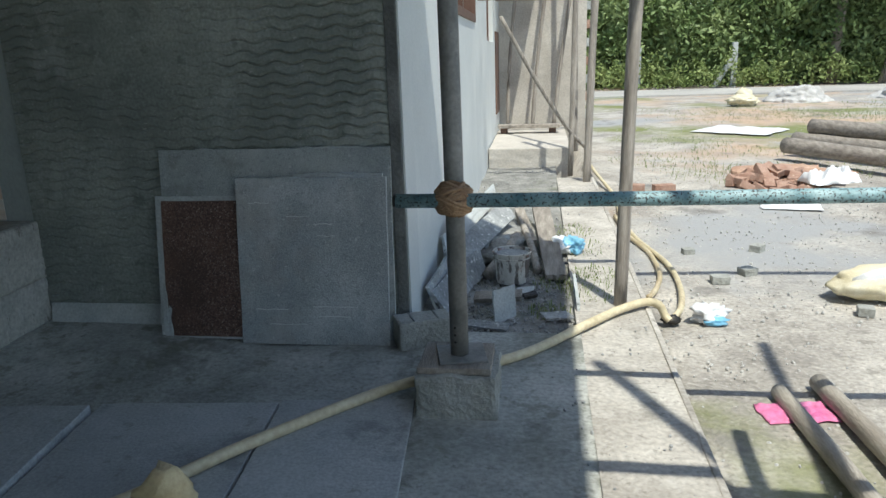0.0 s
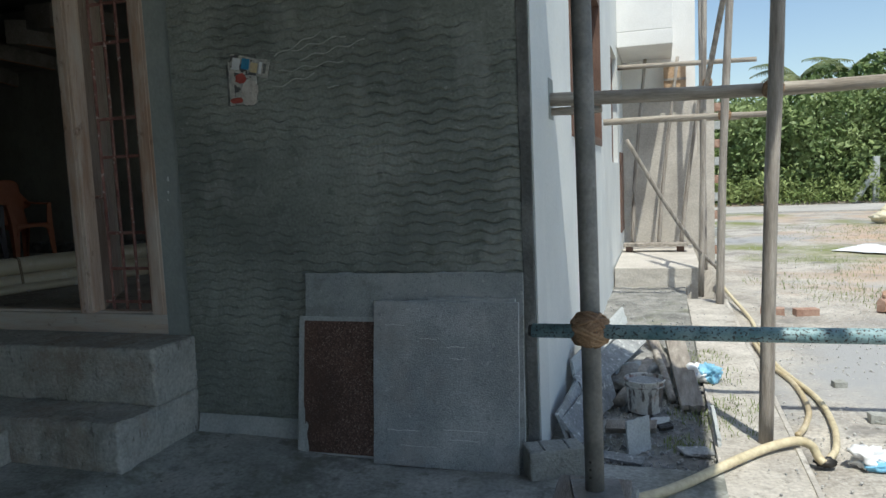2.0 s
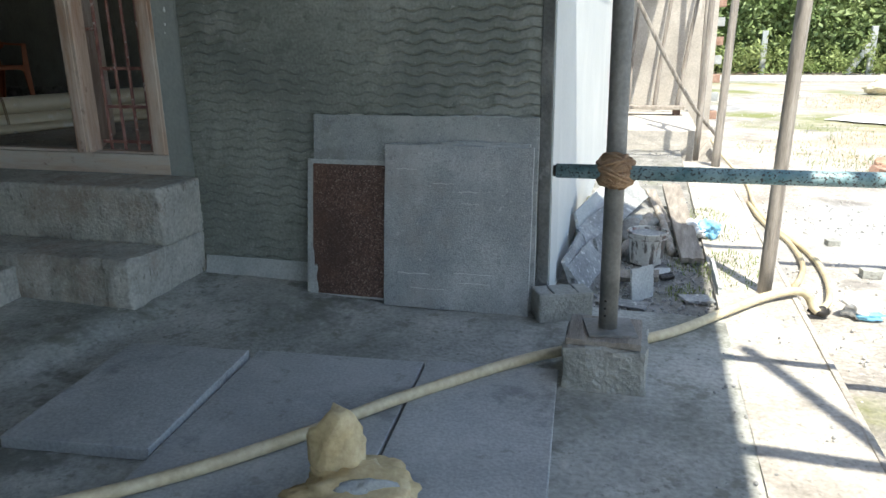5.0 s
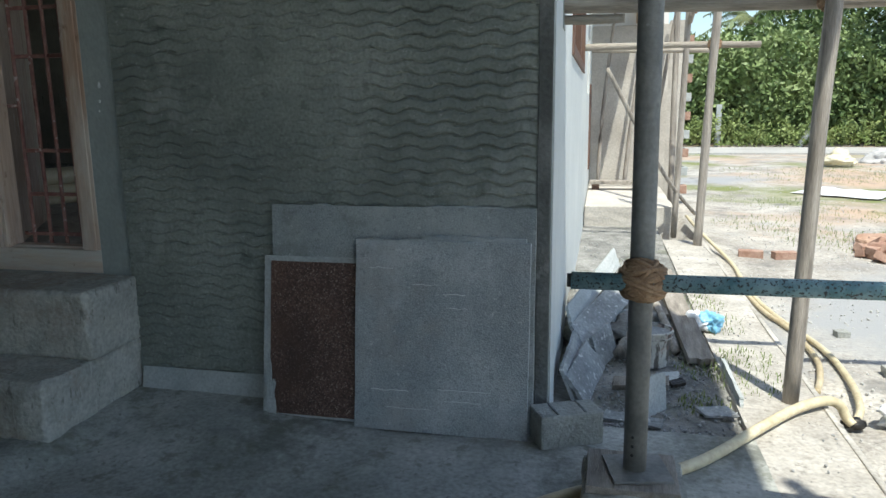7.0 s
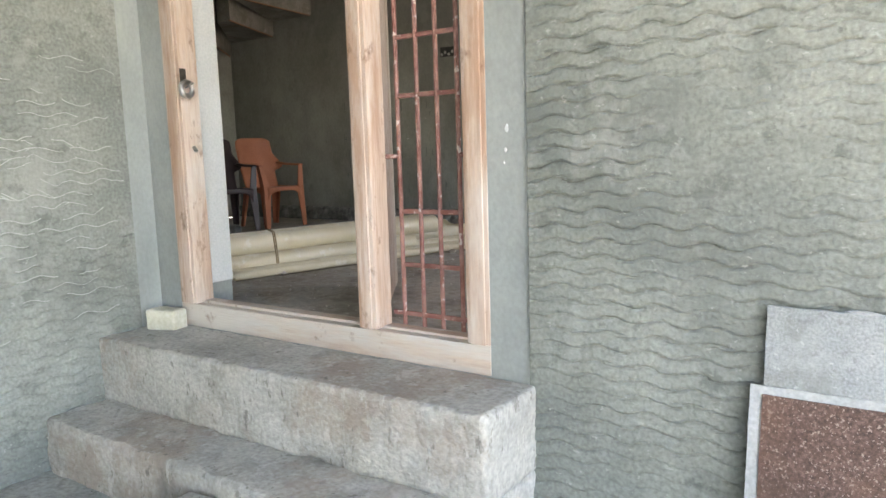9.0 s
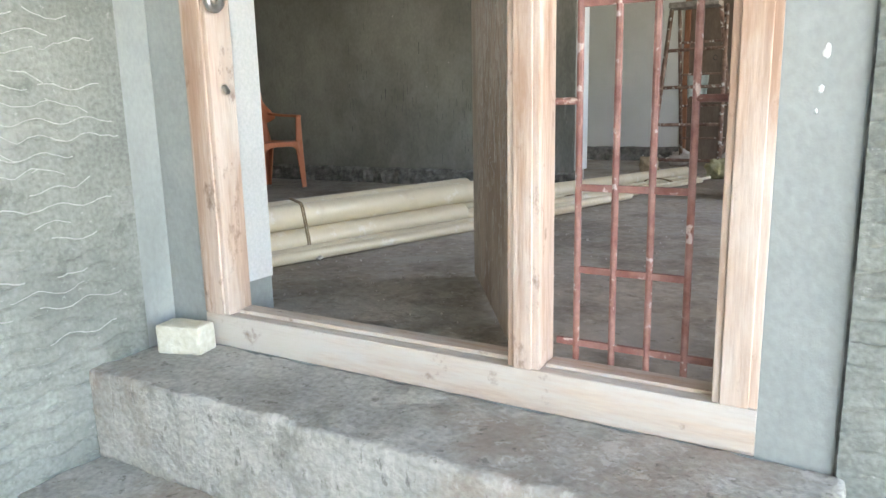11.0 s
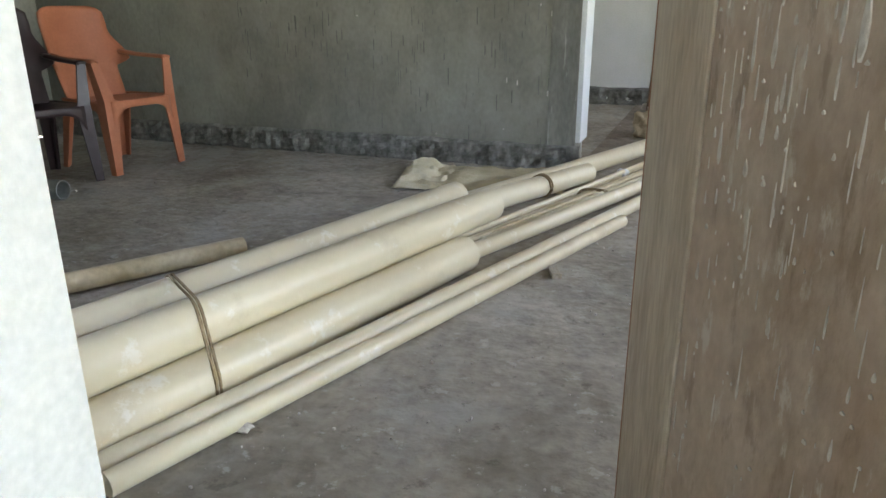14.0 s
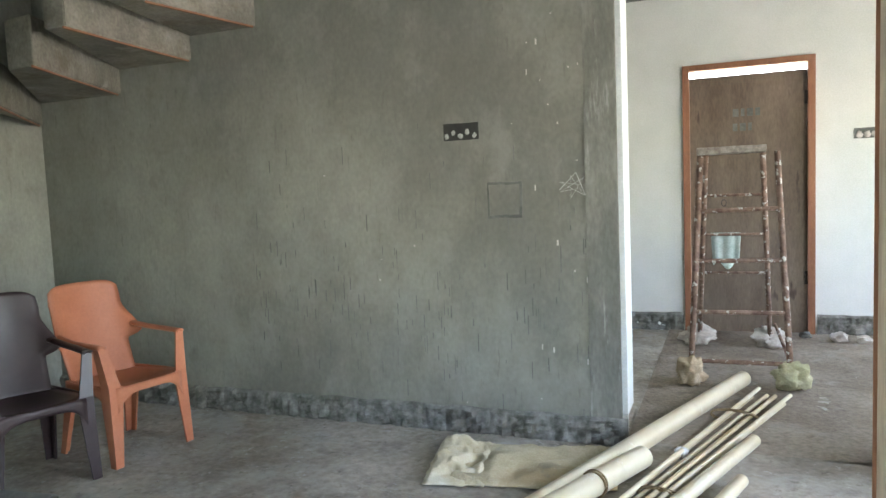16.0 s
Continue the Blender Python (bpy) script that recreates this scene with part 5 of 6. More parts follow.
ys = thing("sack", "filled yellow and white woven sack on the gravel", "sack", (2.02, 4.20, SITE), 8)
part("body", crumple(0.70, 0.38, 0.19, 12.0, 0.18, 4), SACKYELLOW, ys, "", True)
part("side_stripe", crumple(0.60, 0.10, 0.226, 12.5, 0.18, 3, pose(0.03, -0.06, 0.004)), WHITEPLASTIC, ys, "white band", True)
for k, (x, y) in enumerate(((1.12, 4.45), (1.33, 4.62), (1.55, 5.2), (1.75, 3.9), (1.05, 5.1))):
    shard("stone_chunk", (x, y, SITE), (0.11 - 0.01 * k, 0.08, 0.05), (0, 0, 25 * k), 30 + k, BLOCK, "grey stone chunk lying on the ground")


def brick_heap():
    rnd = random.Random(2)
    data = None
    for k in range(64):
        if data is None:
            bm = box(-0.11, 0.11, -0.052, 0.052, -0.036, 0.036, 0.006)
            me = bpy.data.meshes.new("brick")
            bm.to_mesh(me)
            bm.free()
            me.materials.append(BRICK)
            data = me
        ob = new("brick", data)
        d = 0.5 * math.sqrt(rnd.random())
        a = rnd.random() * 6.283
        h = 0.07 * round(3.4 * (1 - d / 0.5) * rnd.random())
        ob.matrix_world = pose(2.42 + 0.85 * d * math.cos(a), 7.75 + 0.9 * d * math.sin(a), SITE + 0.03 + h, rnd.uniform(-28, 28), rnd.uniform(-28, 28), rnd.uniform(0, 180))
        tagged(ob, "loose red brick in a tumbled heap", "brick", "heap of bricks")
    for k in range(2):
        ob = new("brick", data)
        ob.matrix_world = pose(0.98 + 0.30 * k, 7.5 + 0.12 * rnd.random(), SITE + 0.036, 0, 0, rnd.uniform(-20, 20))
        tagged(ob, "red brick in a loose row beside the apron", "brick", "row of bricks")


brick_heap()
solid("brick_rubble", crumple(1.1, 0.9, 0.24, 5.0, 0.5, 4, pose(2.75, 8.2, SITE - 0.08)), EARTH, "mound of broken brick and red earth", "rubble mound")
crumpled_sheet("plastic_scrap", 0.5, 0.3, 0.14, 6, WHITEPLASTIC, "white plastic scrap on the brick heap", "plastic scrap", (2.85, 7.45, SITE + 0.1), 20)
crumpled_sheet("plastic_scrap", 0.5, 0.28, 0.05, 9, WHITEPLASTIC, "white sheet scrap beside the bricks", "plastic scrap", (2.25, 6.7, SITE + 0.01), -10)
crumpled_sheet("board", 1.3, 1.05, 0.04, 11, WHITEPLASTIC, "white board lying flat on the gravel", "board", (3.45, 13.1, SITE + 0.02), -38)
for k, (a, b) in enumerate((((3.1, 9.6, 0.1), (4.6, 7.0, 0.05)), ((3.35, 10.0, 0.12), (5.0, 7.4, 0.08)), ((3.9, 10.6, 0.12), (5.6, 8.2, 0.1)), ((3.5, 9.9, 0.30), (5.2, 7.5, 0.26)))):
    log("wooden_pole", a, b, 0.10, 0.085, "thick brown wooden pole stacked by the bricks", 20 + k, PLANK)
yb = thing("sack", "yellow woven sacks dumped by the road", "sack", (5.0, 18.9, SITE), 0)
part("body", crumple(0.75, 0.5, 0.30, 22.0, 0.35, 4), SACKYELLOW, yb, "", True)
part("second_body", crumple(0.4, 0.35, 0.40, 24.0, 0.35, 3, pose(0.05, 0.12, 0.06)), SACKYELLOW, yb, "", True)
solid("gravel_mound", crumple(1.6, 1.3, 0.95, 31.0, 0.25, 5, pose(6.7, 20.2, SITE - 0.5)), PALEGRAVEL, "heap of pale grey gravel by the road", "gravel heap")
solid("gravel_mound", crumple(2.0, 1.6, 0.95, 37.0, 0.25, 5, pose(9.8, 20.6, SITE - 0.5)), PALEGRAVEL, "heap of grey crushed stone", "gravel heap")
for k, (x, h, lean) in enumerate(((7.0, 1.6, 0), (3.6, 1.5, 0), (6.75, 1.2, 32))):
    sp = solid("stone_post", rough_box(-0.09, 0.09, -0.09, 0.09, 0, h, 0.01, 5, k + 2, 0.015), SLABLIGHT, "pale stone fence post in front of the bushes" if lean == 0 else "leaning pale stone brace of the fence post", "fence post", "fence posts")
    sp.matrix_world = pose(x - (0.45 if lean else 0), 28.0, SITE, 0, lean, 0)


# ---- neighbouring house ----
def neighbour():
    h = thing("neighbour_house", "half-built cement house with a white upper storey", "house", (0, 0, 0))
    part("plinth_step", rough_box(WHITE_X + 0.01, 0.37, 8.75, 11.45, -0.2, 0.22, 0.006, 6, 3, 0.012), CEMENTSIDE, h, "pale cement landing")
    part("wall", box(-0.632, 0.46, 11.5, 11.75, -0.2, 2.5), CEMENTSIDE, h, "rough cement wall")
    part("upper_wall", box(-0.632, 0.44, 11.6, 11.8, 2.5, 6.2), NEIGHWHITE, h)
    sl = part("balcony", box(-0.632, 0.10, 10.2, 11.6, 3.06, 3.26, 0.01), NEIGHWHITE, h)
    part("parapet", box(-0.632, 0.10, 10.2, 10.32, 3.26, 4.3, 0.01), NEIGHWHITE, sl)
    part("side_wall", box(-0.9, -0.632, 12.0, 12.4, -0.2, 6.2), NEIGHWHITE, h)
    col = part("brick_column", box(0.462, 0.70, 11.52, 11.74, -0.2, 2.55), CEMENTSIDE, h, "rough toothed column edge")
    for k in range(9):
        part("brick", rough_box(0.70, 0.80, 11.53, 11.73, 0.06 + k * 0.27, 0.18 + k * 0.27, 0.005, 3, k, 0.006), SLABLIGHT if k % 2 else BRICK, col)
    part("entrance_panel", box(-0.64, -0.615, 10.45, 11.15, 0.5, 1.65, 0.004), DARKFRAME, h, "dark brown panel in the doorway")
    pl = part("threshold_plank", rough_box(-0.60, 0.28, 10.40, 10.62, 0.30, 0.345, 0.004, 6, 4, 0.004), PLANK, h, "dark timber plank")
    for x in (-0.52, 0.18):
        part("plank_block", rough_box(x - 0.05, x + 0.05, 10.48, 10.60, 0.215, 0.30, 0.004, 3, 4, 0.006), DARKFRAME, h)
    bx = part("service_box", box(-0.02, 0.30, 11.38, 11.5, 2.52, 2.95, 0.006), BOXWOOD, h, "brown plywood box")
    part("batten", box(-0.02, 0.30, 11.36, 11.38, 2.70, 2.735, 0.002), POLE, bx)
    return h


neighbour()
w1 = thing("window_1", "brown framed window opening in the white wall", "window", (WHITE_X - 0.06, (W0 + W1) / 2, WZ0), kind="structure")
hw = (W1 - W0) / 2
for nm, a, b, c, d in (("window_frame", -hw, -hw + 0.07, 0.0, WZ1 - WZ0), ("window_frame", hw - 0.07, hw, 0.0, WZ1 - WZ0), ("window_frame", -hw + 0.07, hw - 0.07, 0.0, 0.07), ("window_frame", -hw + 0.07, hw - 0.07, WZ1 - WZ0 - 0.07, WZ1 - WZ0), ("mullion", -0.035, 0.035, 0.07, WZ1 - WZ0 - 0.07)):
    part(nm, box(-0.035, 0.075, a, b, c, d, 0.004), DARKFRAME, w1)
w2 = thing("window_2", "brown framed window of the back room", "window", (WHITE_X - 0.1, 9.5, 1.5), kind="structure")
for a, b, c, d in ((-0.6, -0.53, 0, 1.4), (0.53, 0.6, 0, 1.4), (-0.53, 0.53, 0, 0.07), (-0.53, 0.53, 1.33, 1.4), (-0.03, 0.03, 0.07, 1.33)):
    part("window_frame", box(-0.04, 0.04, a, b, c, d, 0.004), DARKFRAME, w2)


# ---- hall things ----
def shell(P, thick):
    """A bent panel of even thickness over a grid of points."""
    r, c = P.shape[:2]
    du = np.gradient(P, axis=1)
    dv = np.gradient(P, axis=0)
    nrm = np.cross(du, dv)
    nrm /= np.linalg.norm(nrm, axis=2, keepdims=True) + 1e-9
    bm = bmesh.new()
    A = [[bm.verts.new(P[i, j] + nrm[i, j] * thick / 2) for j in range(c)] for i in range(r)]
    B = [[bm.verts.new(P[i, j] - nrm[i, j] * thick / 2) for j in range(c)] for i in range(r)]
    for i in range(r - 1):
        for j in range(c - 1):
            bm.faces.new((A[i][j], A[i][j + 1], A[i + 1][j + 1], A[i + 1][j]))
            bm.faces.new((B[i][j], B[i + 1][j], B[i + 1][j + 1], B[i][j + 1]))
    for j in range(c - 1):
        bm.faces.new((A[0][j], B[0][j], B[0][j + 1], A[0][j + 1]))
        bm.faces.new((A[-1][j], A[-1][j + 1], B[-1][j + 1], B[-1][j]))
    for i in range(r - 1):
        bm.faces.new((A[i][0], A[i + 1][0], B[i + 1][0], B[i][0]))
        bm.faces.new((A[i][-1], B[i][-1], B[i + 1][-1], A[i + 1][-1]))
    return bm


def angle_leg(p0, w0, p1, w1, sx, sy, thick=0.012):
    """A leg of L section with its corner outward, between two levels."""
    bm = bmesh.new()
    rings = []
    for p, w in ((p0, w0), (p1, w1)):
        flat = [(0, 0), (-w, 0), (-w, -thick), (-thick, -thick), (-thick, -w), (0, -w)]
        rings.append([bm.verts.new((p[0] + sx * a, p[1] + sy * b, p[2])) for a, b in flat])
    for k in range(6):
        bm.faces.new((rings[0][k], rings[0][(k + 1) % 6], rings[1][(k + 1) % 6], rings[1][k]))
    bm.faces.new(rings[0][::-1])
    bm.faces.new(rings[1])
    bmesh.ops.recalc_face_normals(bm, faces=bm.faces[:])
    return bm


def arch(a, b, top, drop, thick, out):
    """An apron between two points whose lower edge is an arch that runs into the legs."""
    V, U = np.meshgrid(np.linspace(0, 1, 4), np.linspace(-1, 1, 15), indexing="ij")
    A, B = np.array(a), np.array(b)
    mid = (A + B) / 2 + np.multiply.outer(U, (B - A) / 2)
    mid = mid + np.multiply.outer(0.012 * (1 - U ** 2), np.array(out))
    low = 0.042 + drop * np.abs(U) ** 5
    return shell(np.concatenate([mid[..., :2], (top - V * low)[..., None]], -1), thick)


def plastic_chair(material, label, at, rz):
    """A moulded armchair that faces +x."""
    t = thing("plastic_chair", label, "chair", at, rz, "plastic chairs")
    V, U = np.meshgrid(np.linspace(0, 1, 25), np.linspace(-1, 1, 15), indexing="ij")
    X = 0.235 - 0.45 * V
    Y = U * (0.238 - 0.03 * V)
    Z = 0.432 - 0.032 * (1 - U ** 2) * np.sin(np.pi * np.clip(V * 0.9 + 0.1, 0, 1)) - 0.02 * np.clip(0.10 - V, 0, 1) / 0.10 - 0.02 * V
    part("seat", shell(np.stack([X, Y, Z], -1), 0.012), material, t, "", True)
    H = 0.555 * (1 - 0.07 * np.abs(U) ** 6)
    Z = 0.405 + V * H
    wing = np.clip((0.80 - V) / 0.36, 0, 1) * np.clip((V - 0.36) / 0.10, 0, 1)
    wing = np.clip(1.1 * wing, 0, 1)
    wing = wing * wing * (3 - 2 * wing)
    half = 0.205 + 0.020 * V + 0.052 * wing - 0.010 * np.clip(V - 0.88, 0, 1) / 0.12
    X = -0.205 - 0.15 * V + 0.045 * U ** 2 + 0.085 * wing * U ** 4 - 0.018 * np.sin(np.pi * V)
    part("backrest", shell(np.stack([X, U * half, Z], -1), 0.012), material, t, "", True)
    for s in (-1, 1):
        part("front_leg", angle_leg((0.262, s * 0.255, 0.0), 0.046, (0.242, s * 0.250, 0.435), 0.085, 1, s), material, t)
        part("back_leg", angle_leg((-0.285, s * 0.232, 0.0), 0.045, (-0.205, s * 0.212, 0.43), 0.075, -1, s), material, t)
        part("arm_post", angle_leg((0.242, s * 0.250, 0.435), 0.070, (0.205, s * 0.275, 0.662), 0.048, 1, s), material, t)
        V2, W2 = np.meshgrid(np.linspace(0, 1, 11), np.linspace(-1, 1, 5), indexing="ij")
        X2 = 0.210 - 0.42 * V2
        Y2 = s * (0.252 + 0.012 * np.sin(np.pi * V2) - 0.012 * V2) + 0.024 * W2
        Z2 = 0.662 + 0.012 * V2 + 0.05 * np.clip(V2 - 0.55, 0, 1) ** 1.5 - 0.010 * W2 ** 2
        part("armrest", shell(np.stack([X2, Y2, Z2], -1), 0.016), material, t, "", True)
        part("apron", arch((0.20, s * 0.243), (-0.20, s * 0.216), 0.43, 0.07, 0.012, (0.0, s)), material, t, "", True)
    part("front_apron", arch((0.243, -0.21), (0.243, 0.21), 0.43, 0.10, 0.012, (1.0, 0.0)), material, t, "", True)
    return t


plastic_chair(ORANGE, "orange moulded plastic armchair with dusty seat", (-7.385, 6.59, FLOOR), -9)
plastic_chair(MAROON, "dark maroon moulded plastic armchair beside the orange one", (-7.49, 6.04, FLOOR), -18)

UX, UY = 0.257, 0.966          # run of the pipes


def pvc(name, far, near, r, material, label, group="plastic pipes on the floor"):
    """A hollow pipe with an open far end."""
    a, b = Vector(far), Vector(near)
    d = (a - b).normalized()
    t = thing(name, label, "pipe", group=group)
    bm = bmesh.new()
    rod(b, a, r, seg=20, bm=bm, caps=False)
    rod(a - d * 0.16, a, r * 0.90, seg=20, bm=bm, caps=False)
    m = Matrix.Translation(a) @ d.to_track_quat("Z", "Y").to_matrix().to_4x4()
    n = 20
    o = [bm.verts.new(m @ Vector((r * math.cos(k * 2 * math.pi / n), r * math.sin(k * 2 * math.pi / n), 0))) for k in range(n)]
    i = [bm.verts.new(m @ Vector((0.9 * r * math.cos(k * 2 * math.pi / n), 0.9 * r * math.sin(k * 2 * math.pi / n), 0))) for k in range(n)]
    for k in range(n):
        bm.faces.new((o[k], o[(k + 1) % n], i[(k + 1) % n], i[k]))
    part("tube", bm, material, t, "", True)
    # black disc down the pipe paints the shade of its inside
    part("bore", rod(a - d * 0.165, a - d * 0.16, r * 0.89, seg=16), HOLESHADE, t)
    return t


def along(far, r, length):
    return (far[0] - UX * length, far[1] - UY * length, far[2])


F = FLOOR
BUNDLE = ((5.973, 0.0675, 0.0675, 4.11, "cream PVC drain pipe in the tied bundle"), (6.040, 0.185, 0.0675, 4.39, "cream PVC drain pipe on top of the bundle"), (6.108, 0.0675, 0.0675, 4.15, "cream PVC drain pipe under the bundle"), (6.210, 0.190, 0.0625, 4.40, "cream PVC drain pipe on top of the bundle"), (6.255, 0.0675, 0.0675, 4.2, "cream PVC drain pipe under the bundle"), (6.393, 0.0675, 0.0675, 4.1, "cream PVC drain pipe under the bundle"))
for w, z, r, s1, lab in BUNDLE:
    far = (s1 * UX - w * UY, s1 * UY + w * UX, F + z)
    pvc("drain_pipe", far, along(far, r, s1 - 2.40), r, PVC, lab)
pvc("drain_pipe", (-4.527, 7.084, F + 0.056), (-5.24, 5.45, F + 0.056), 0.055, PVC, "cream PVC drain pipe tied with jute")
pvc("drain_pipe", (-4.034, 8.706, F + 0.056), (-5.28, 5.36, F + 0.056), 0.052, PVC, "long cream PVC drain pipe reaching the back room")
pvc("drain_pipe", (-5.60, 5.36, F + 0.040), (-6.15, 4.43, F + 0.040), 0.037, PVCDARK, "short stained PVC pipe lying apart")
pvc("drain_pipe", (-4.004, 7.518, F + 0.037), (-4.74, 5.565, F + 0.037), 0.034, PVC, "medium cream PVC pipe")
pvc("drain_pipe", (-4.075, 6.951, F + 0.039), (-5.024, 4.0, F + 0.034), 0.031, PVC, "medium cream PVC pipe beside the bundle")
pvc("drain_pipe", (-4.231, 6.267, F + 0.031), (-4.958, 4.0, F + 0.031), 0.028, PVC, "thin pale PVC pipe at the bundle's edge")
for k in range(6):
    a = (-3.99 + 0.045 * k, 8.42 + 0.05 * ((k * 7) % 4) - 0.03 * k, F + 0.016 + 0.022 * (k % 2))
    pvc("conduit_pipe", a, (-4.88 + 0.03 * k, 5.68 + 0.04 * (k % 3), F + 0.016 + 0.022 * (k % 2)), 0.0125, PVC if k % 3 else PVCDARK, "thin cream PVC conduit in a tied bunch", "thin conduits")
pvc("drain_pipe", (-7.0, 5.77, F + 0.055), (-8.65, 5.55, F + 0.055), 0.052, GREYPIPE, "grey plastic pipe lying by the chairs")


def tie(name, c, rx, rz, label, ang=17.5, lean=0.0):
    """A loop of jute round a bundle, level across it."""
    pts = []
    for a in np.linspace(0, 2 * math.pi, 26, endpoint=False):
        w, h = rx * math.cos(a), rz * math.sin(a)
        pts.append((c[0] - w * UY + lean * h * UX, c[1] + w * UX + lean * h * UY, max(F + 0.006, c[2] + h)))
    bm = tube(pts, 0.005, 6, closed=True)
    tube([(p[0] + 0.02 * UX, p[1] + 0.02 * UY, p[2] + 0.001) for p in pts], 0.0045, 6, bm=bm, closed=True)
    return solid(name, bm, TIE, label, "jute tie", "jute ties", smooth=True)


def bundle_tie(s, slack, label):
    """Jute drawn tight round the bundled pipes at a distance s along them."""
    rounds = [(w, z, r) for w, z, r, far, lab in BUNDLE]
    bm = bmesh.new()
    for turn in (0.0, 0.012):
        pts = []
        for a in np.linspace(0, 2 * math.pi, 48, endpoint=False):
            nx, nz = math.cos(a), math.sin(a)
            w, z, r = max(rounds, key=lambda q: q[0] * nx + q[1] * nz + q[2])
            w, z = w + (r + 0.003) * nx, max(0.005, z + (r + 0.003) * nz)
            q = s + turn + slack * (w - 6.1)
            pts.append((q * UX - w * UY, q * UY + w * UX, F + z))
        tube(pts, 0.0042, 6, bm=bm, closed=True)
    return solid("jute_tie", bm, TIE, label, "jute tie", "jute ties", smooth=True)


bundle_tie(3.0, 0.35, "brown jute string round the pipe bundle")
tie("jute_tie", (-4.702, 6.68, F + 0.056), 0.060, 0.060, "brown jute string round one pipe")
tie("jute_tie", (-4.10, 7.92, F + 0.03), 0.135, 0.036, "brown jute string round the thin conduits")
tie("jute_tie", (-4.42, 6.72, F + 0.02), 0.10, 0.03, "loose brown jute string knot")

crumpled_sheet("woven_sack", 0.84, 0.56, 0.035, 5, SHEET, "flattened cream woven sack on the floor", "sack", (-5.06, 6.95, F + 0.002), 10, 56)
crumpled_sheet("sack_fold", 0.30, 0.58, 0.055, 9, SACKYELLOW, "crumpled cream plastic lining spilling from the sack", "sack lining", (-5.42, 6.88, F + 0.004), 12, 48)
shard("wood_chip", (-4.385, 5.57, F), (0.035, 0.10, 0.02), (0, 0, 24), 41, TIMBERLOG, "small brown wood chip on the floor")
solid("paper_ball", crumple(0.07, 0.06, 0.055, 14.0, 0.5, 3, pose(-4.36, 7.28, F)), WHITEPLASTIC, "crumpled white paper on the floor", "paper", smooth=True)
solid("stone_crumb", crumple(0.05, 0.04, 0.03, 15.0, 0.5, 2, pose(-4.845, 4.30, F)), RAGPALE, "white plaster crumb by the pipes", "crumb")


# ---- winder stair over the chairs ----
STAIR = mat("board_marked_concrete", (0.17, 0.158, 0.132), (0.31, 0.292, 0.25), 0.9, 2.4, 50, 0.5, grain=0.4, stains=(((0.14, 0.105, 0.07), 3.0, 0.55, 0.66, 1, 1, 0.6), ((0.40, 0.39, 0.36), 6.0, 0.58, 0.68, 1, 1, 0.5)))


def stair():
    t = thing("stair", "raw concrete winder stair without a rail", "staircase", (0, 0, 0))
    yb = HALL_Y - 0.003
    quads = [
        (2.648, ((-9.35, yb), (-8.78, yb), (-8.00, 6.42), (-8.22, 6.47))),
        (2.806, ((-8.78, yb), (-8.01, yb), (-7.557, 6.325), (-7.788, 6.353))),
        (2.971, ((-8.01, yb), (-7.385, yb), (-7.276, 6.295), (-7.412, 6.285))),
        (3.126, ((-7.385, yb), (-6.866, yb), (-6.994, 6.579), (-7.17, 6.451))),
        (3.290, ((-6.866, yb), (-6.42, yb), (-6.65, 6.60), (-6.994, 6.579))),
    ]
    for z, q in quads:
        q = [(max(x, HALL_L + 0.01), y) for x, y in q]
        part("step", prism(q, z, z + 0.27, 0.006), STAIR, t)
        a, b = q[1], q[2]
        part("edge_strip", tube([(a[0] - 0.012, a[1] - 0.02, z - 0.003), (b[0] - 0.012, b[1], z - 0.003)], 0.008, 5), BROWNFRAME, t, "rusty strip left by the formwork")
    return t


stair()

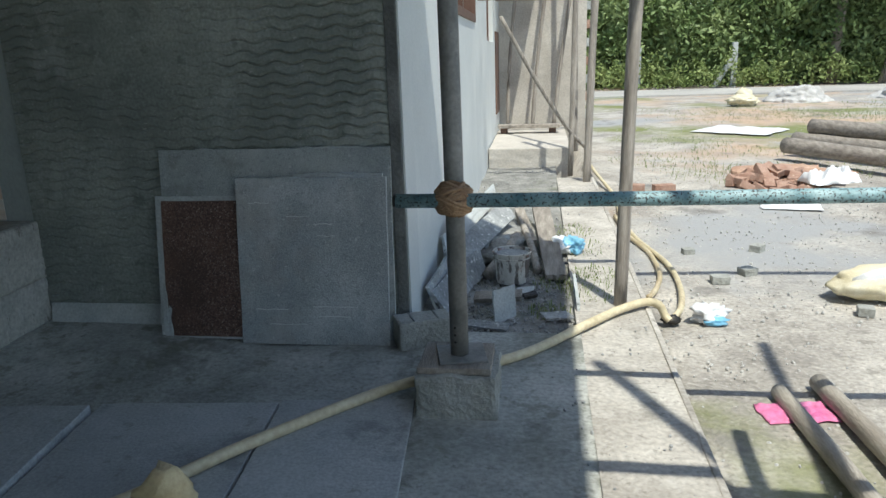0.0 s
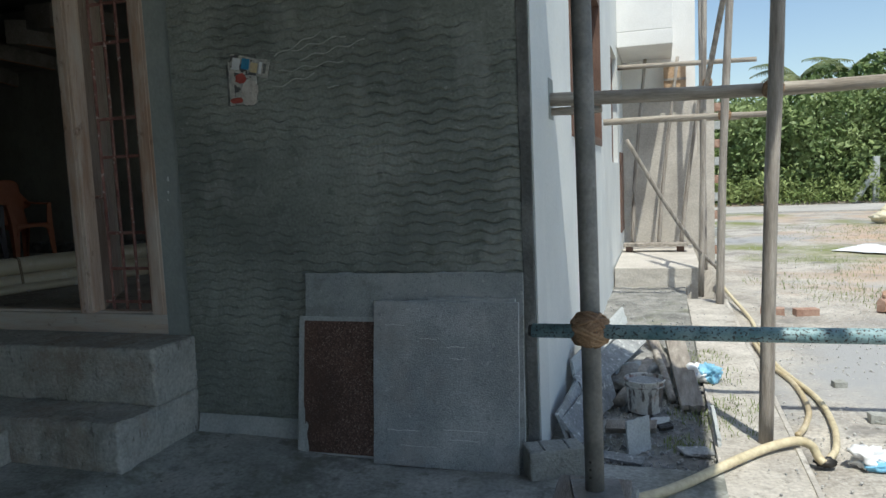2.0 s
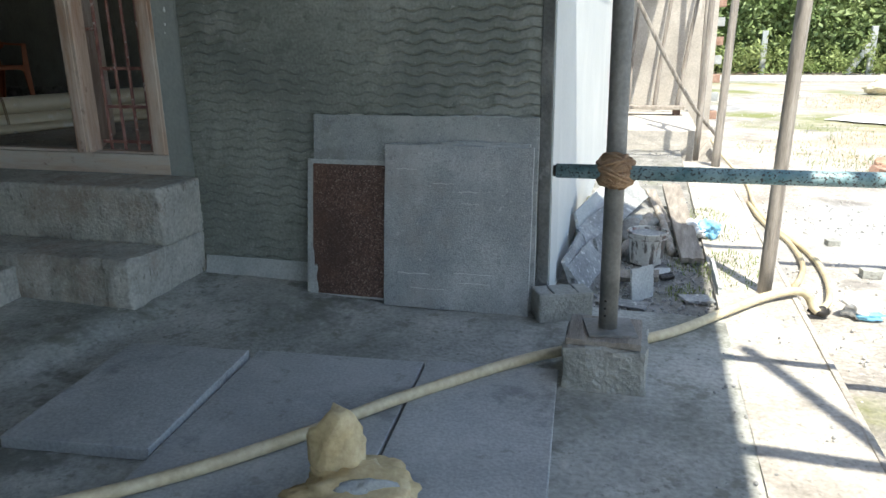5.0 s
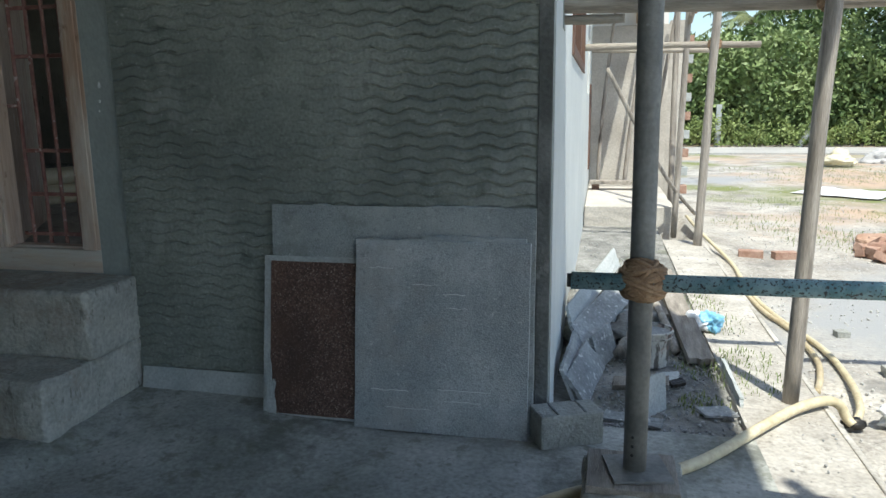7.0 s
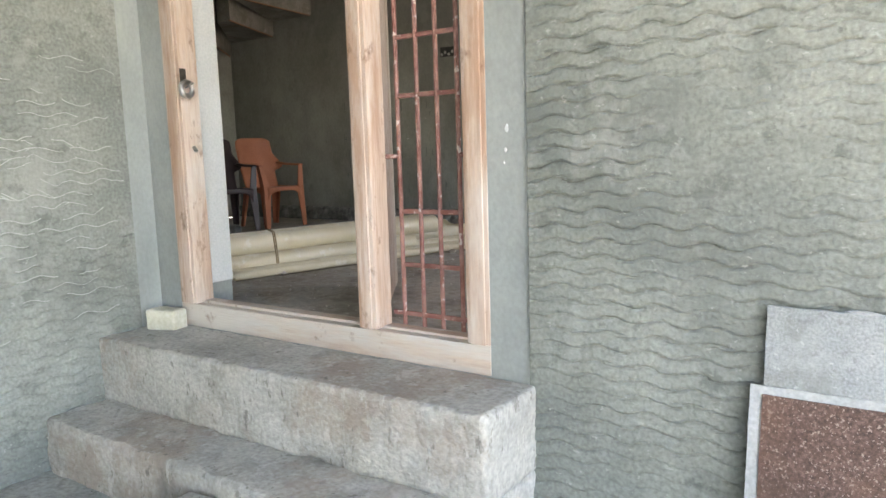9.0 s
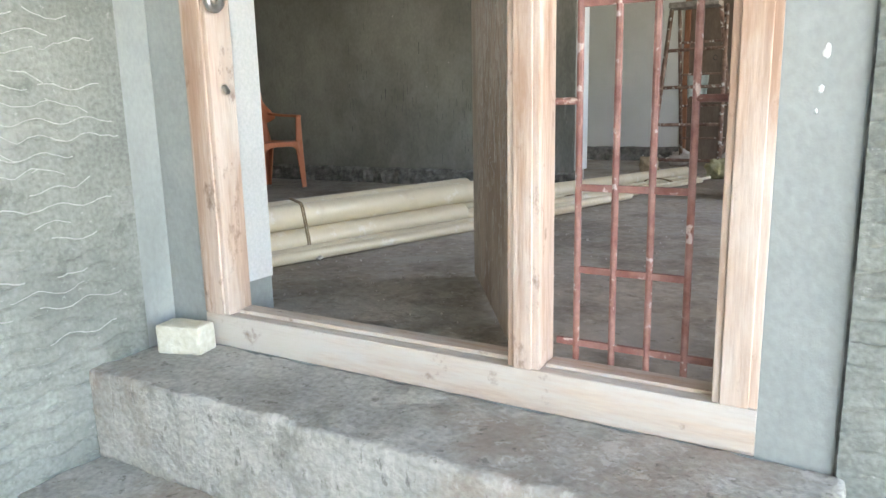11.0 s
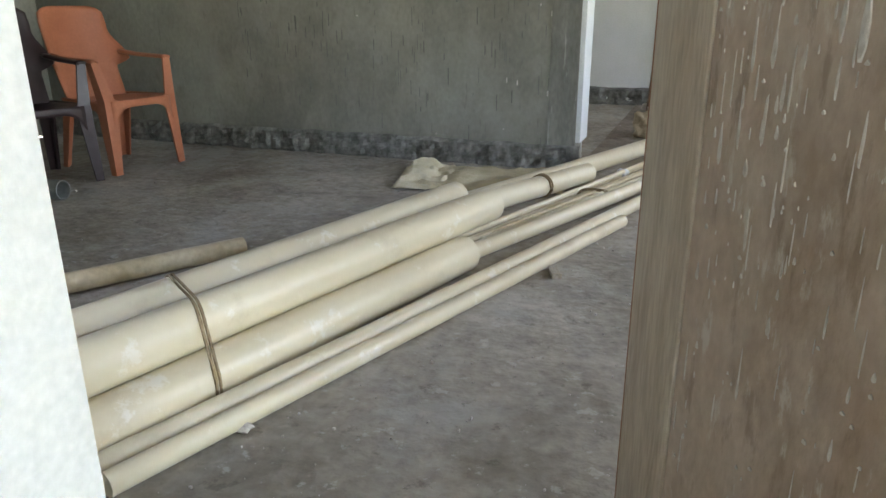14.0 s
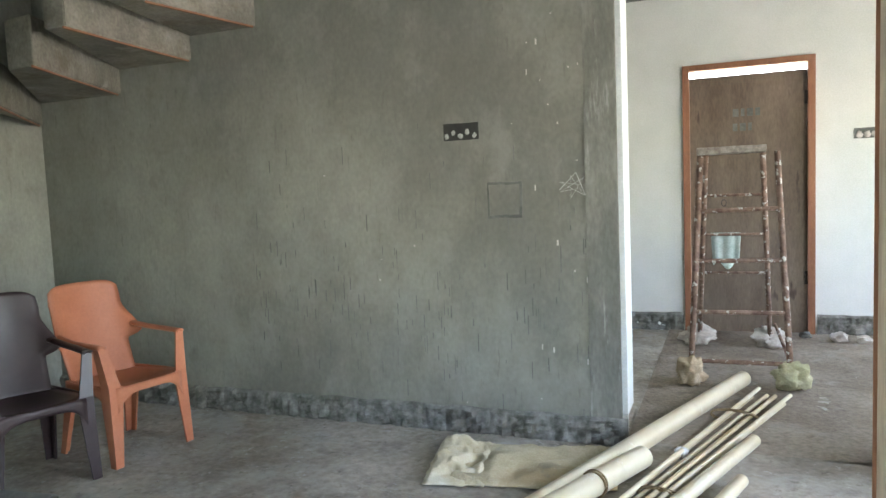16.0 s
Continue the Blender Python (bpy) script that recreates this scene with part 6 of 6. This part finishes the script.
# ---- marks on the hall wall ----
def wall_marks():
    t = thing("switch_slot", "chiselled slot for switches in the cement wall", "wall slot", (-5.525, HALL_Y - 0.004, 2.38))
    # flat black plate on the wall paints the slot's shade
    part("hollow", rough_box(-0.105, 0.105, -0.004, 0.003, -0.048, 0.048, 0.002, 5, 3, 0.001), HOLESHADE, t)
    for k in range(5):
        part("mortar_lump", crumple(0.026, 0.016, 0.032, 3.0 + k, 0.5, 2, pose(-0.085 + 0.042 * k, -0.008, -0.04 + 0.02 * (k % 2))), BLOCK, t)
    p = thing("patched_box", "square filled patch with a dark rim in the cement wall", "wall patch", (-5.28, HALL_Y - 0.003, 1.985))
    for nm, a in (("rim", (-0.10, 0.10, -0.003, 0.002, 0.086, 0.10)), ("rim", (-0.10, 0.10, -0.003, 0.002, -0.10, -0.082)), ("rim", (-0.10, -0.090, -0.003, 0.002, -0.082, 0.086)), ("rim", (0.084, 0.10, -0.003, 0.002, -0.082, 0.086))):
        part(nm, rough_box(*a, 0.005, 7, 4, 0.001), HALLDARK, p)
    bm = bmesh.new()
    pts = [(-4.89 + 0.085 * math.cos(a), HALL_Y - 0.001, 2.045 + 0.06 * math.sin(a)) for a in [k * 2 * math.pi * 3 / 7 for k in range(7)]]
    tube(pts, 0.0035, 5, bm=bm, closed=True)
    tube([(-4.97, HALL_Y - 0.001, 2.03), (-4.88, HALL_Y - 0.001, 2.12), (-4.82, HALL_Y - 0.001, 1.97)], 0.003, 5, bm=bm)
    solid("chalk_star", bm, PALEMARK, "chalk star scribbled on the cement wall", "chalk mark")
    rnd = random.Random(12)
    dark, pale = bmesh.new(), bmesh.new()
    for k in range(170):
        x = HALL_END - 0.15 - 2.2 * rnd.random()
        z = rnd.gauss(1.45, 0.35)
        h = rnd.uniform(0.02, 0.11)
        w = rnd.uniform(0.0010, 0.0026)
        box(x - w, x + w, HALL_Y - 0.0025, HALL_Y + 0.001, z, z + h, bm=dark)
    for k in range(30):
        x = HALL_END - 0.06 - (0.45 * rnd.random() if k % 3 else 1.8 * rnd.random())
        z = rnd.uniform(0.8, 3.0)
        h = rnd.choice((0.006, 0.008, 0.012, 0.03))
        w = rnd.uniform(0.002, 0.0045)
        box(x - w, x + w, HALL_Y - 0.004, HALL_Y + 0.001, z, z + h, bm=pale)
    solid("trowel_nicks", dark, HALLDARK, "dark upright nicks scratched in the cement", "scratches", kind="stuff")
    solid("paint_specks", pale, RAGPALE, "white paint specks and drips on the cement", "paint specks", kind="stuff")


CEMENTBAND = mat("darker_cement_band", (0.17, 0.172, 0.15), (0.27, 0.272, 0.24), 0.9, 5, 60, 0.3, grain=0.3, stretch=(1, 1, 0.4), stains=(((0.42, 0.42, 0.39), 11.0, 0.60, 0.66, 1.5, 0.5, 0.6),))
# darker grey for nicks, patch rim, scrawl and the switch box's painted shade
HALLDARK = mat("dark_cement_marks", (0.11, 0.115, 0.105), (0.19, 0.195, 0.18), 0.9, 6, 50, 0.3)
wall_marks()
solid("wall_end_band", rough_box(HALL_END - 0.20, HALL_END - 0.032, HALL_Y - 0.005, HALL_Y + 0.002, FLOOR + 0.15, TOP - 0.01, 0.0022, 12, 6, 0.001), CEMENTBAND, "darker smoothed cement band at the wall's end", "wall band", kind="structure")


# ---- back room ----
def inner_door():
    d = thing("door_2", "closed brown primed board door in a red-brown frame", "door", (-3.956, BACK_Y, FLOOR), kind="structure")
    y0, y1 = -0.03, 0.10
    hw, top = 0.551, 3.105 - FLOOR
    part("jamb", box(-hw, -hw + 0.06, y0, y1, 0.0, top, 0.004), BROWNFRAME, d)
    part("jamb", box(hw - 0.06, hw, y0, y1, 0.0, top, 0.004), BROWNFRAME, d)
    part("head", box(-hw + 0.06, hw - 0.06, y0, y1, top - 0.055, top, 0.004), BROWNFRAME, d)
    leaf = part("door_leaf", box(-hw + 0.062, hw - 0.062, 0.02, 0.055, -0.003, top - 0.115, 0.003), BROWNDOOR, d)
    for z in (0.45, 2.05):
        part("hinge", box(hw - 0.085, hw - 0.055, 0.004, 0.020, z, z + 0.12, 0.003), METALDARK, leaf)
    for r, row in enumerate(((0.05, 0.03, 0.05, 0.04), (0.04, 0.05, 0.03))):
        x = -0.12
        for w in row:
            part("scrawl", box(x, x + w, 0.016, 0.0195, 1.98 - 0.13 * r, 2.05 - 0.13 * r, 0.001), HALLDARK, leaf)
            x += w + 0.02
    ring = [(-0.20 + 0.02 * math.cos(a), 0.008, 1.20 + 0.03 * math.sin(a)) for a in np.linspace(0, 2 * math.pi, 12, endpoint=False)]
    part("pull_ring", tube(ring, 0.004, 6, closed=True), METALDARK, leaf)
    return d


inner_door()
sb = thing("switch_box", "rough chiselled switch box in the white wall", "switch box", (-3.0, BACK_Y - 0.004, 2.40))
# dark plate on the wall face paints the shade of the hollow
part("hollow", rough_box(-0.11, 0.11, -0.004, 0.002, -0.045, 0.045, 0.003, 5, 2, 0.001), HALLDARK, sb)
for k in range(3):
    part("mortar_lump", crumple(0.05, 0.02, 0.06, 30.0 + k, 0.5, 2, pose(-0.07 + 0.06 * k, -0.008, -0.04)), RAGPALE, sb)


def step_ladder():
    t = thing("step_ladder", "rusty steel step ladder splashed with white paint", "ladder", (0, 0, 0))
    fl, fr = Vector((-4.372, 8.68, F + 0.06)), Vector((-3.741, 8.69, F + 0.06))
    tl, tr = Vector((-4.305, 9.05, 2.22)), Vector((-3.80, 9.05, 2.23))
    bl, br_ = Vector((-4.36, 10.0, F)), Vector((-3.80, 10.0, F))
    ul, ur = Vector((-4.27, 9.22, 2.26)), Vector((-3.885, 9.22, 2.26))
    for a, b in ((fl, tl), (fr, tr)):
        part("front_rail", tube([a, (a + b) / 2, b], 0.021, 8, wobble=0.2), LADDER, t, "", True)
    for a, b in ((bl, ul), (br_, ur)):
        part("back_rail", tube([a, (a + b) / 2, b], 0.019, 8, wobble=0.2), LADDER, t, "", True)
    part("top_board", rough_box(-4.33, -3.87, 9.02, 9.26, 2.235, 2.285, 0.003, 5, 6, 0.004), PLANK, t, "pale splashed wooden top board")
    for z in (0.80, 1.13, 1.48, 1.83):
        k = (z - fl.z) / (tl.z - fl.z)
        part("front_rung", tube([fl.lerp(tl, k), fr.lerp(tr, k)], 0.016, 8), LADDER, t)
    for z in (0.95, 1.30, 1.62, 1.93):
        k = (z - bl.z) / (ul.z - bl.z)
        part("back_rung", tube([bl.lerp(ul, k), br_.lerp(ur, k)], 0.011, 8), LADDER, t)
    part("side_stay", tube([fr.lerp(tr, 0.08), Vector((-3.80, 9.35, 0.95))], 0.012, 8), LADDER, t)
    return t


step_ladder()
solid("foot_wrap", crumple(0.19, 0.18, 0.20, 2.0, 0.55, 4, pose(-4.375, 8.67, F)), RAG, "bundle of brown sackcloth tied on a ladder foot", "rag bundle", "rag bundles", smooth=True)
solid("foot_wrap", crumple(0.21, 0.19, 0.20, 4.0, 0.55, 4, pose(-3.735, 8.68, F)), RAGGREEN, "bundle of olive sackcloth tied on a ladder foot", "rag bundle", "rag bundles", smooth=True)
solid("foot_wrap", crumple(0.28, 0.22, 0.17, 7.0, 0.6, 4, pose(-4.36, 10.0, F)), RAGPALE, "bundle of pale cloth on a back ladder foot", "rag bundle", "rag bundles", smooth=True)
solid("foot_wrap", crumple(0.24, 0.20, 0.17, 9.0, 0.6, 4, pose(-3.80, 10.0, F)), RAGPALE, "bundle of pale cloth on a back ladder foot", "rag bundle", "rag bundles", smooth=True)


def hung_cloth():
    V, U = np.meshgrid(np.linspace(0, 1, 14), np.linspace(-1, 1, 12), indexing="ij")
    z0, y0 = 1.63, 9.62
    fold = 0.02 * np.sin(U * 7) * (0.3 + V)
    P = np.stack([-4.14 + 0.11 * U * (1 - 0.15 * V), y0 - 0.02 - fold - 0.02 * V, z0 - 0.26 * V * (1 + 0.12 * np.sin(U * 4 + 1))], -1)
    return solid("work_cloth", shell(P, 0.008), CLOTHTEAL, "pale teal rag hanging over a ladder rung", "cloth", smooth=True)


hung_cloth()
for k, (x, y, s) in enumerate(((-3.25, 10.28, 0.14), (-3.07, 10.25, 0.12), (-2.85, 10.36, 0.10), (-3.5, 10.4, 0.10))):
    solid("stone_chunk", crumple(s, s * 0.8, s * 0.7, 50.0 + k, 0.5, 2, pose(x, y, F)), RAGPALE if k < 2 else MORTARSHADE, "lump of mortar lying by the back wall", "mortar lump", "mortar lumps")


def sack_stack():
    """Filled sacks in two leaning columns."""
    rnd = random.Random(6)
    for c, (x, n) in enumerate(((-2.70, 5), (-1.95, 5))):
        for k in range(n):
            t = thing("cement_sack", "filled white woven sack in a stack on the floor" if (k, c) != (0, 0) else "filled white woven sack with a blue printed band", "sack", (x + rnd.uniform(-0.04, 0.04), 7.18 + rnd.uniform(-0.04, 0.04), F + 0.118 * k), rnd.uniform(-5, 5), "stack of sacks")
            bm = bmesh.new()
            bmesh.ops.create_cube(bm, size=1)
            bmesh.ops.subdivide_edges(bm, edges=bm.edges[:], cuts=7, use_grid_fill=True)
            for v in bm.verts:
                p = v.co * 2
                q = Vector((math.copysign(abs(p.x) ** 0.9, p.x), math.copysign(abs(p.y) ** 0.9, p.y), p.z))
                bulge = max(0.18, (1 - abs(q.x) ** 4 * 0.75) * (1 - abs(q.y) ** 4 * 0.75))
                nz = noise.noise(Vector((q.x * 2.2, q.y * 2.2, q.z + c * 9 + k * 5)))
                v.co = Vector((0.37 * q.x * (1 + 0.03 * nz), 0.24 * q.y * (1 + 0.05 * nz), 0.066 + 0.066 * q.z * bulge + 0.012 * nz * bulge))
            part("body", bm, SACKGREY, t, "", True)
            if (k, c) == (0, 0) or (k, c) == (0, 1):
                part("printed_band", box(-0.12 if c == 0 else -0.36, 0.33, -0.245, -0.225, 0.03, 0.085, 0.003), BLUEPRINT, t, "blue band with pale lettering")


sack_stack()


# ---- far greenery ----
def leaf_cloud(name, n, seed, place, smin, smax, material, label, category):
    """Many small bent leaves; place gives a point and how far its tip hangs."""
    rnd = np.random.RandomState(seed)
    C = place(rnd, n)
    d = rnd.normal(size=(n, 3))
    d /= np.linalg.norm(d, axis=1, keepdims=True)
    e = np.cross(d, rnd.normal(size=(n, 3)))
    e /= np.linalg.norm(e, axis=1, keepdims=True)
    s = (smin + (smax - smin) * rnd.rand(n, 1) ** 2)
    quad = np.stack([C - d * s, C + e * s * 0.42, C + d * s, C - e * s * 0.42], 1).reshape(-1, 3)
    f = np.arange(4 * n).reshape(-1, 4)
    me = bpy.data.meshes.new(name)
    me.from_pydata(quad.tolist(), [], f.tolist())
    me.materials.append(material)
    return tagged(new(name, me), label, category, kind="stuff")


def belt(y0, y1, h0, h1, x0, x1, freq, seed, ground_z):
    def place(rnd, n):
        x = rnd.uniform(x0, x1, n)
        y = rnd.uniform(y0, y1, n)
        top = np.array([h0 + (h1 - h0) * (0.5 + 0.5 * noise.noise(Vector((a * freq, b * freq * 0.6, seed)))) + 0.9 * noise.noise(Vector((a * freq * 4, b, seed + 3))) for a, b in zip(x, y)])
        k = rnd.rand(n) ** 0.6
        bulge = 0.7 * np.array([noise.noise(Vector((a * 1.1, c * 3, seed + 8))) for a, c in zip(x, k)])
        return np.stack([x, y + bulge, ground_z + np.maximum(0.1, top * k)], 1)
    return place


leaf_cloud("bush_belt", 80000, 1, belt(28.2, 30.2, 2.6, 4.9, -6, 30, 0.30, 2.0, SITE), 0.05, 0.17, LEAVES, "dense green bushes behind the road", "bushes")
leaf_cloud("weed_belt", 20000, 3, belt(27.3, 28.4, 0.4, 1.5, -6, 30, 0.5, 7.0, SITE), 0.04, 0.12, GRASSBLADE, "bright green weeds at the road's edge", "weeds")
leaf_cloud("tree_belt", 60000, 5, belt(30.5, 34.0, 3.6, 6.4, -10, 40, 0.16, 11.0, SITE), 0.07, 0.24, LEAVESDARK, "dark green trees behind the bushes", "trees")
# added block: its dark green stands in for shade between the leaves
solid("backdrop_thicket", rough_box(-14, 45, 30.6, 31.4, SITE, 2.9, 0.3, 9, 3, 0.2), LEAVESDARK, "solid block added behind the leaves as the thicket's shaded depth", "thicket", kind="structure")


def palm(x, y, h, spread, seed, n=15):
    rnd = random.Random(seed)
    t = thing("palm_tree", "coconut palm with drooping fronds", "palm", (x, y, SITE), group="palm trees")
    part("trunk", tube([(0, 0, 0), (0.15, 0, h * 0.5), (0.1, 0.1, h)], [0.20, 0.15, 0.11], 10, wobble=0.1), BARK, t, "", True)
    V, Fc = [], []
    for k in range(n):
        a = k * 2.4 + rnd.random() * 0.5
        el = rnd.uniform(-0.35, 1.1)
        L = spread * rnd.uniform(0.8, 1.1)
        prev = None
        for j in range(26):
            u = j / 25
            r = L * u * math.cos(el * (1 - 0.3 * u))
            z = h + L * u * math.sin(el) - 0.55 * L * u * u
            p = Vector((0.1 + r * math.cos(a), 0.1 + r * math.sin(a), z))
            if j > 1:
                side = Vector((-math.sin(a), math.cos(a), 0))
                w = 0.62 * math.sin(math.pi * min(1, u * 0.9 + 0.08)) * (spread / 3)
                for sgn in (-1, 1):
                    tip = p + side * sgn * w + Vector((math.cos(a), math.sin(a), 0)) * 0.25 * w - Vector((0, 0, 0.45 * w + rnd.random() * 0.1))
                    o = len(V)
                    V += [tuple(prev), tuple(p), tuple(tip)]
                    Fc.append((o, o + 1, o + 2))
            prev = p
    me = bpy.data.meshes.new("crown")
    me.from_pydata(V, [], Fc)
    me.materials.append(PALMLEAF)
    cr = new("crown", me)
    cr.parent = t
    return t


palm(5.3, 33, 5.0, 2.4, 1)
palm(7.4, 34, 5.2, 2.2, 2)
palm(10.6, 28.6, 6.3, 3.4, 3, 20)
palm(13.5, 31, 7.5, 3.2, 4)
palm(12.0, 27.6, 4.8, 3.0, 5, 18)
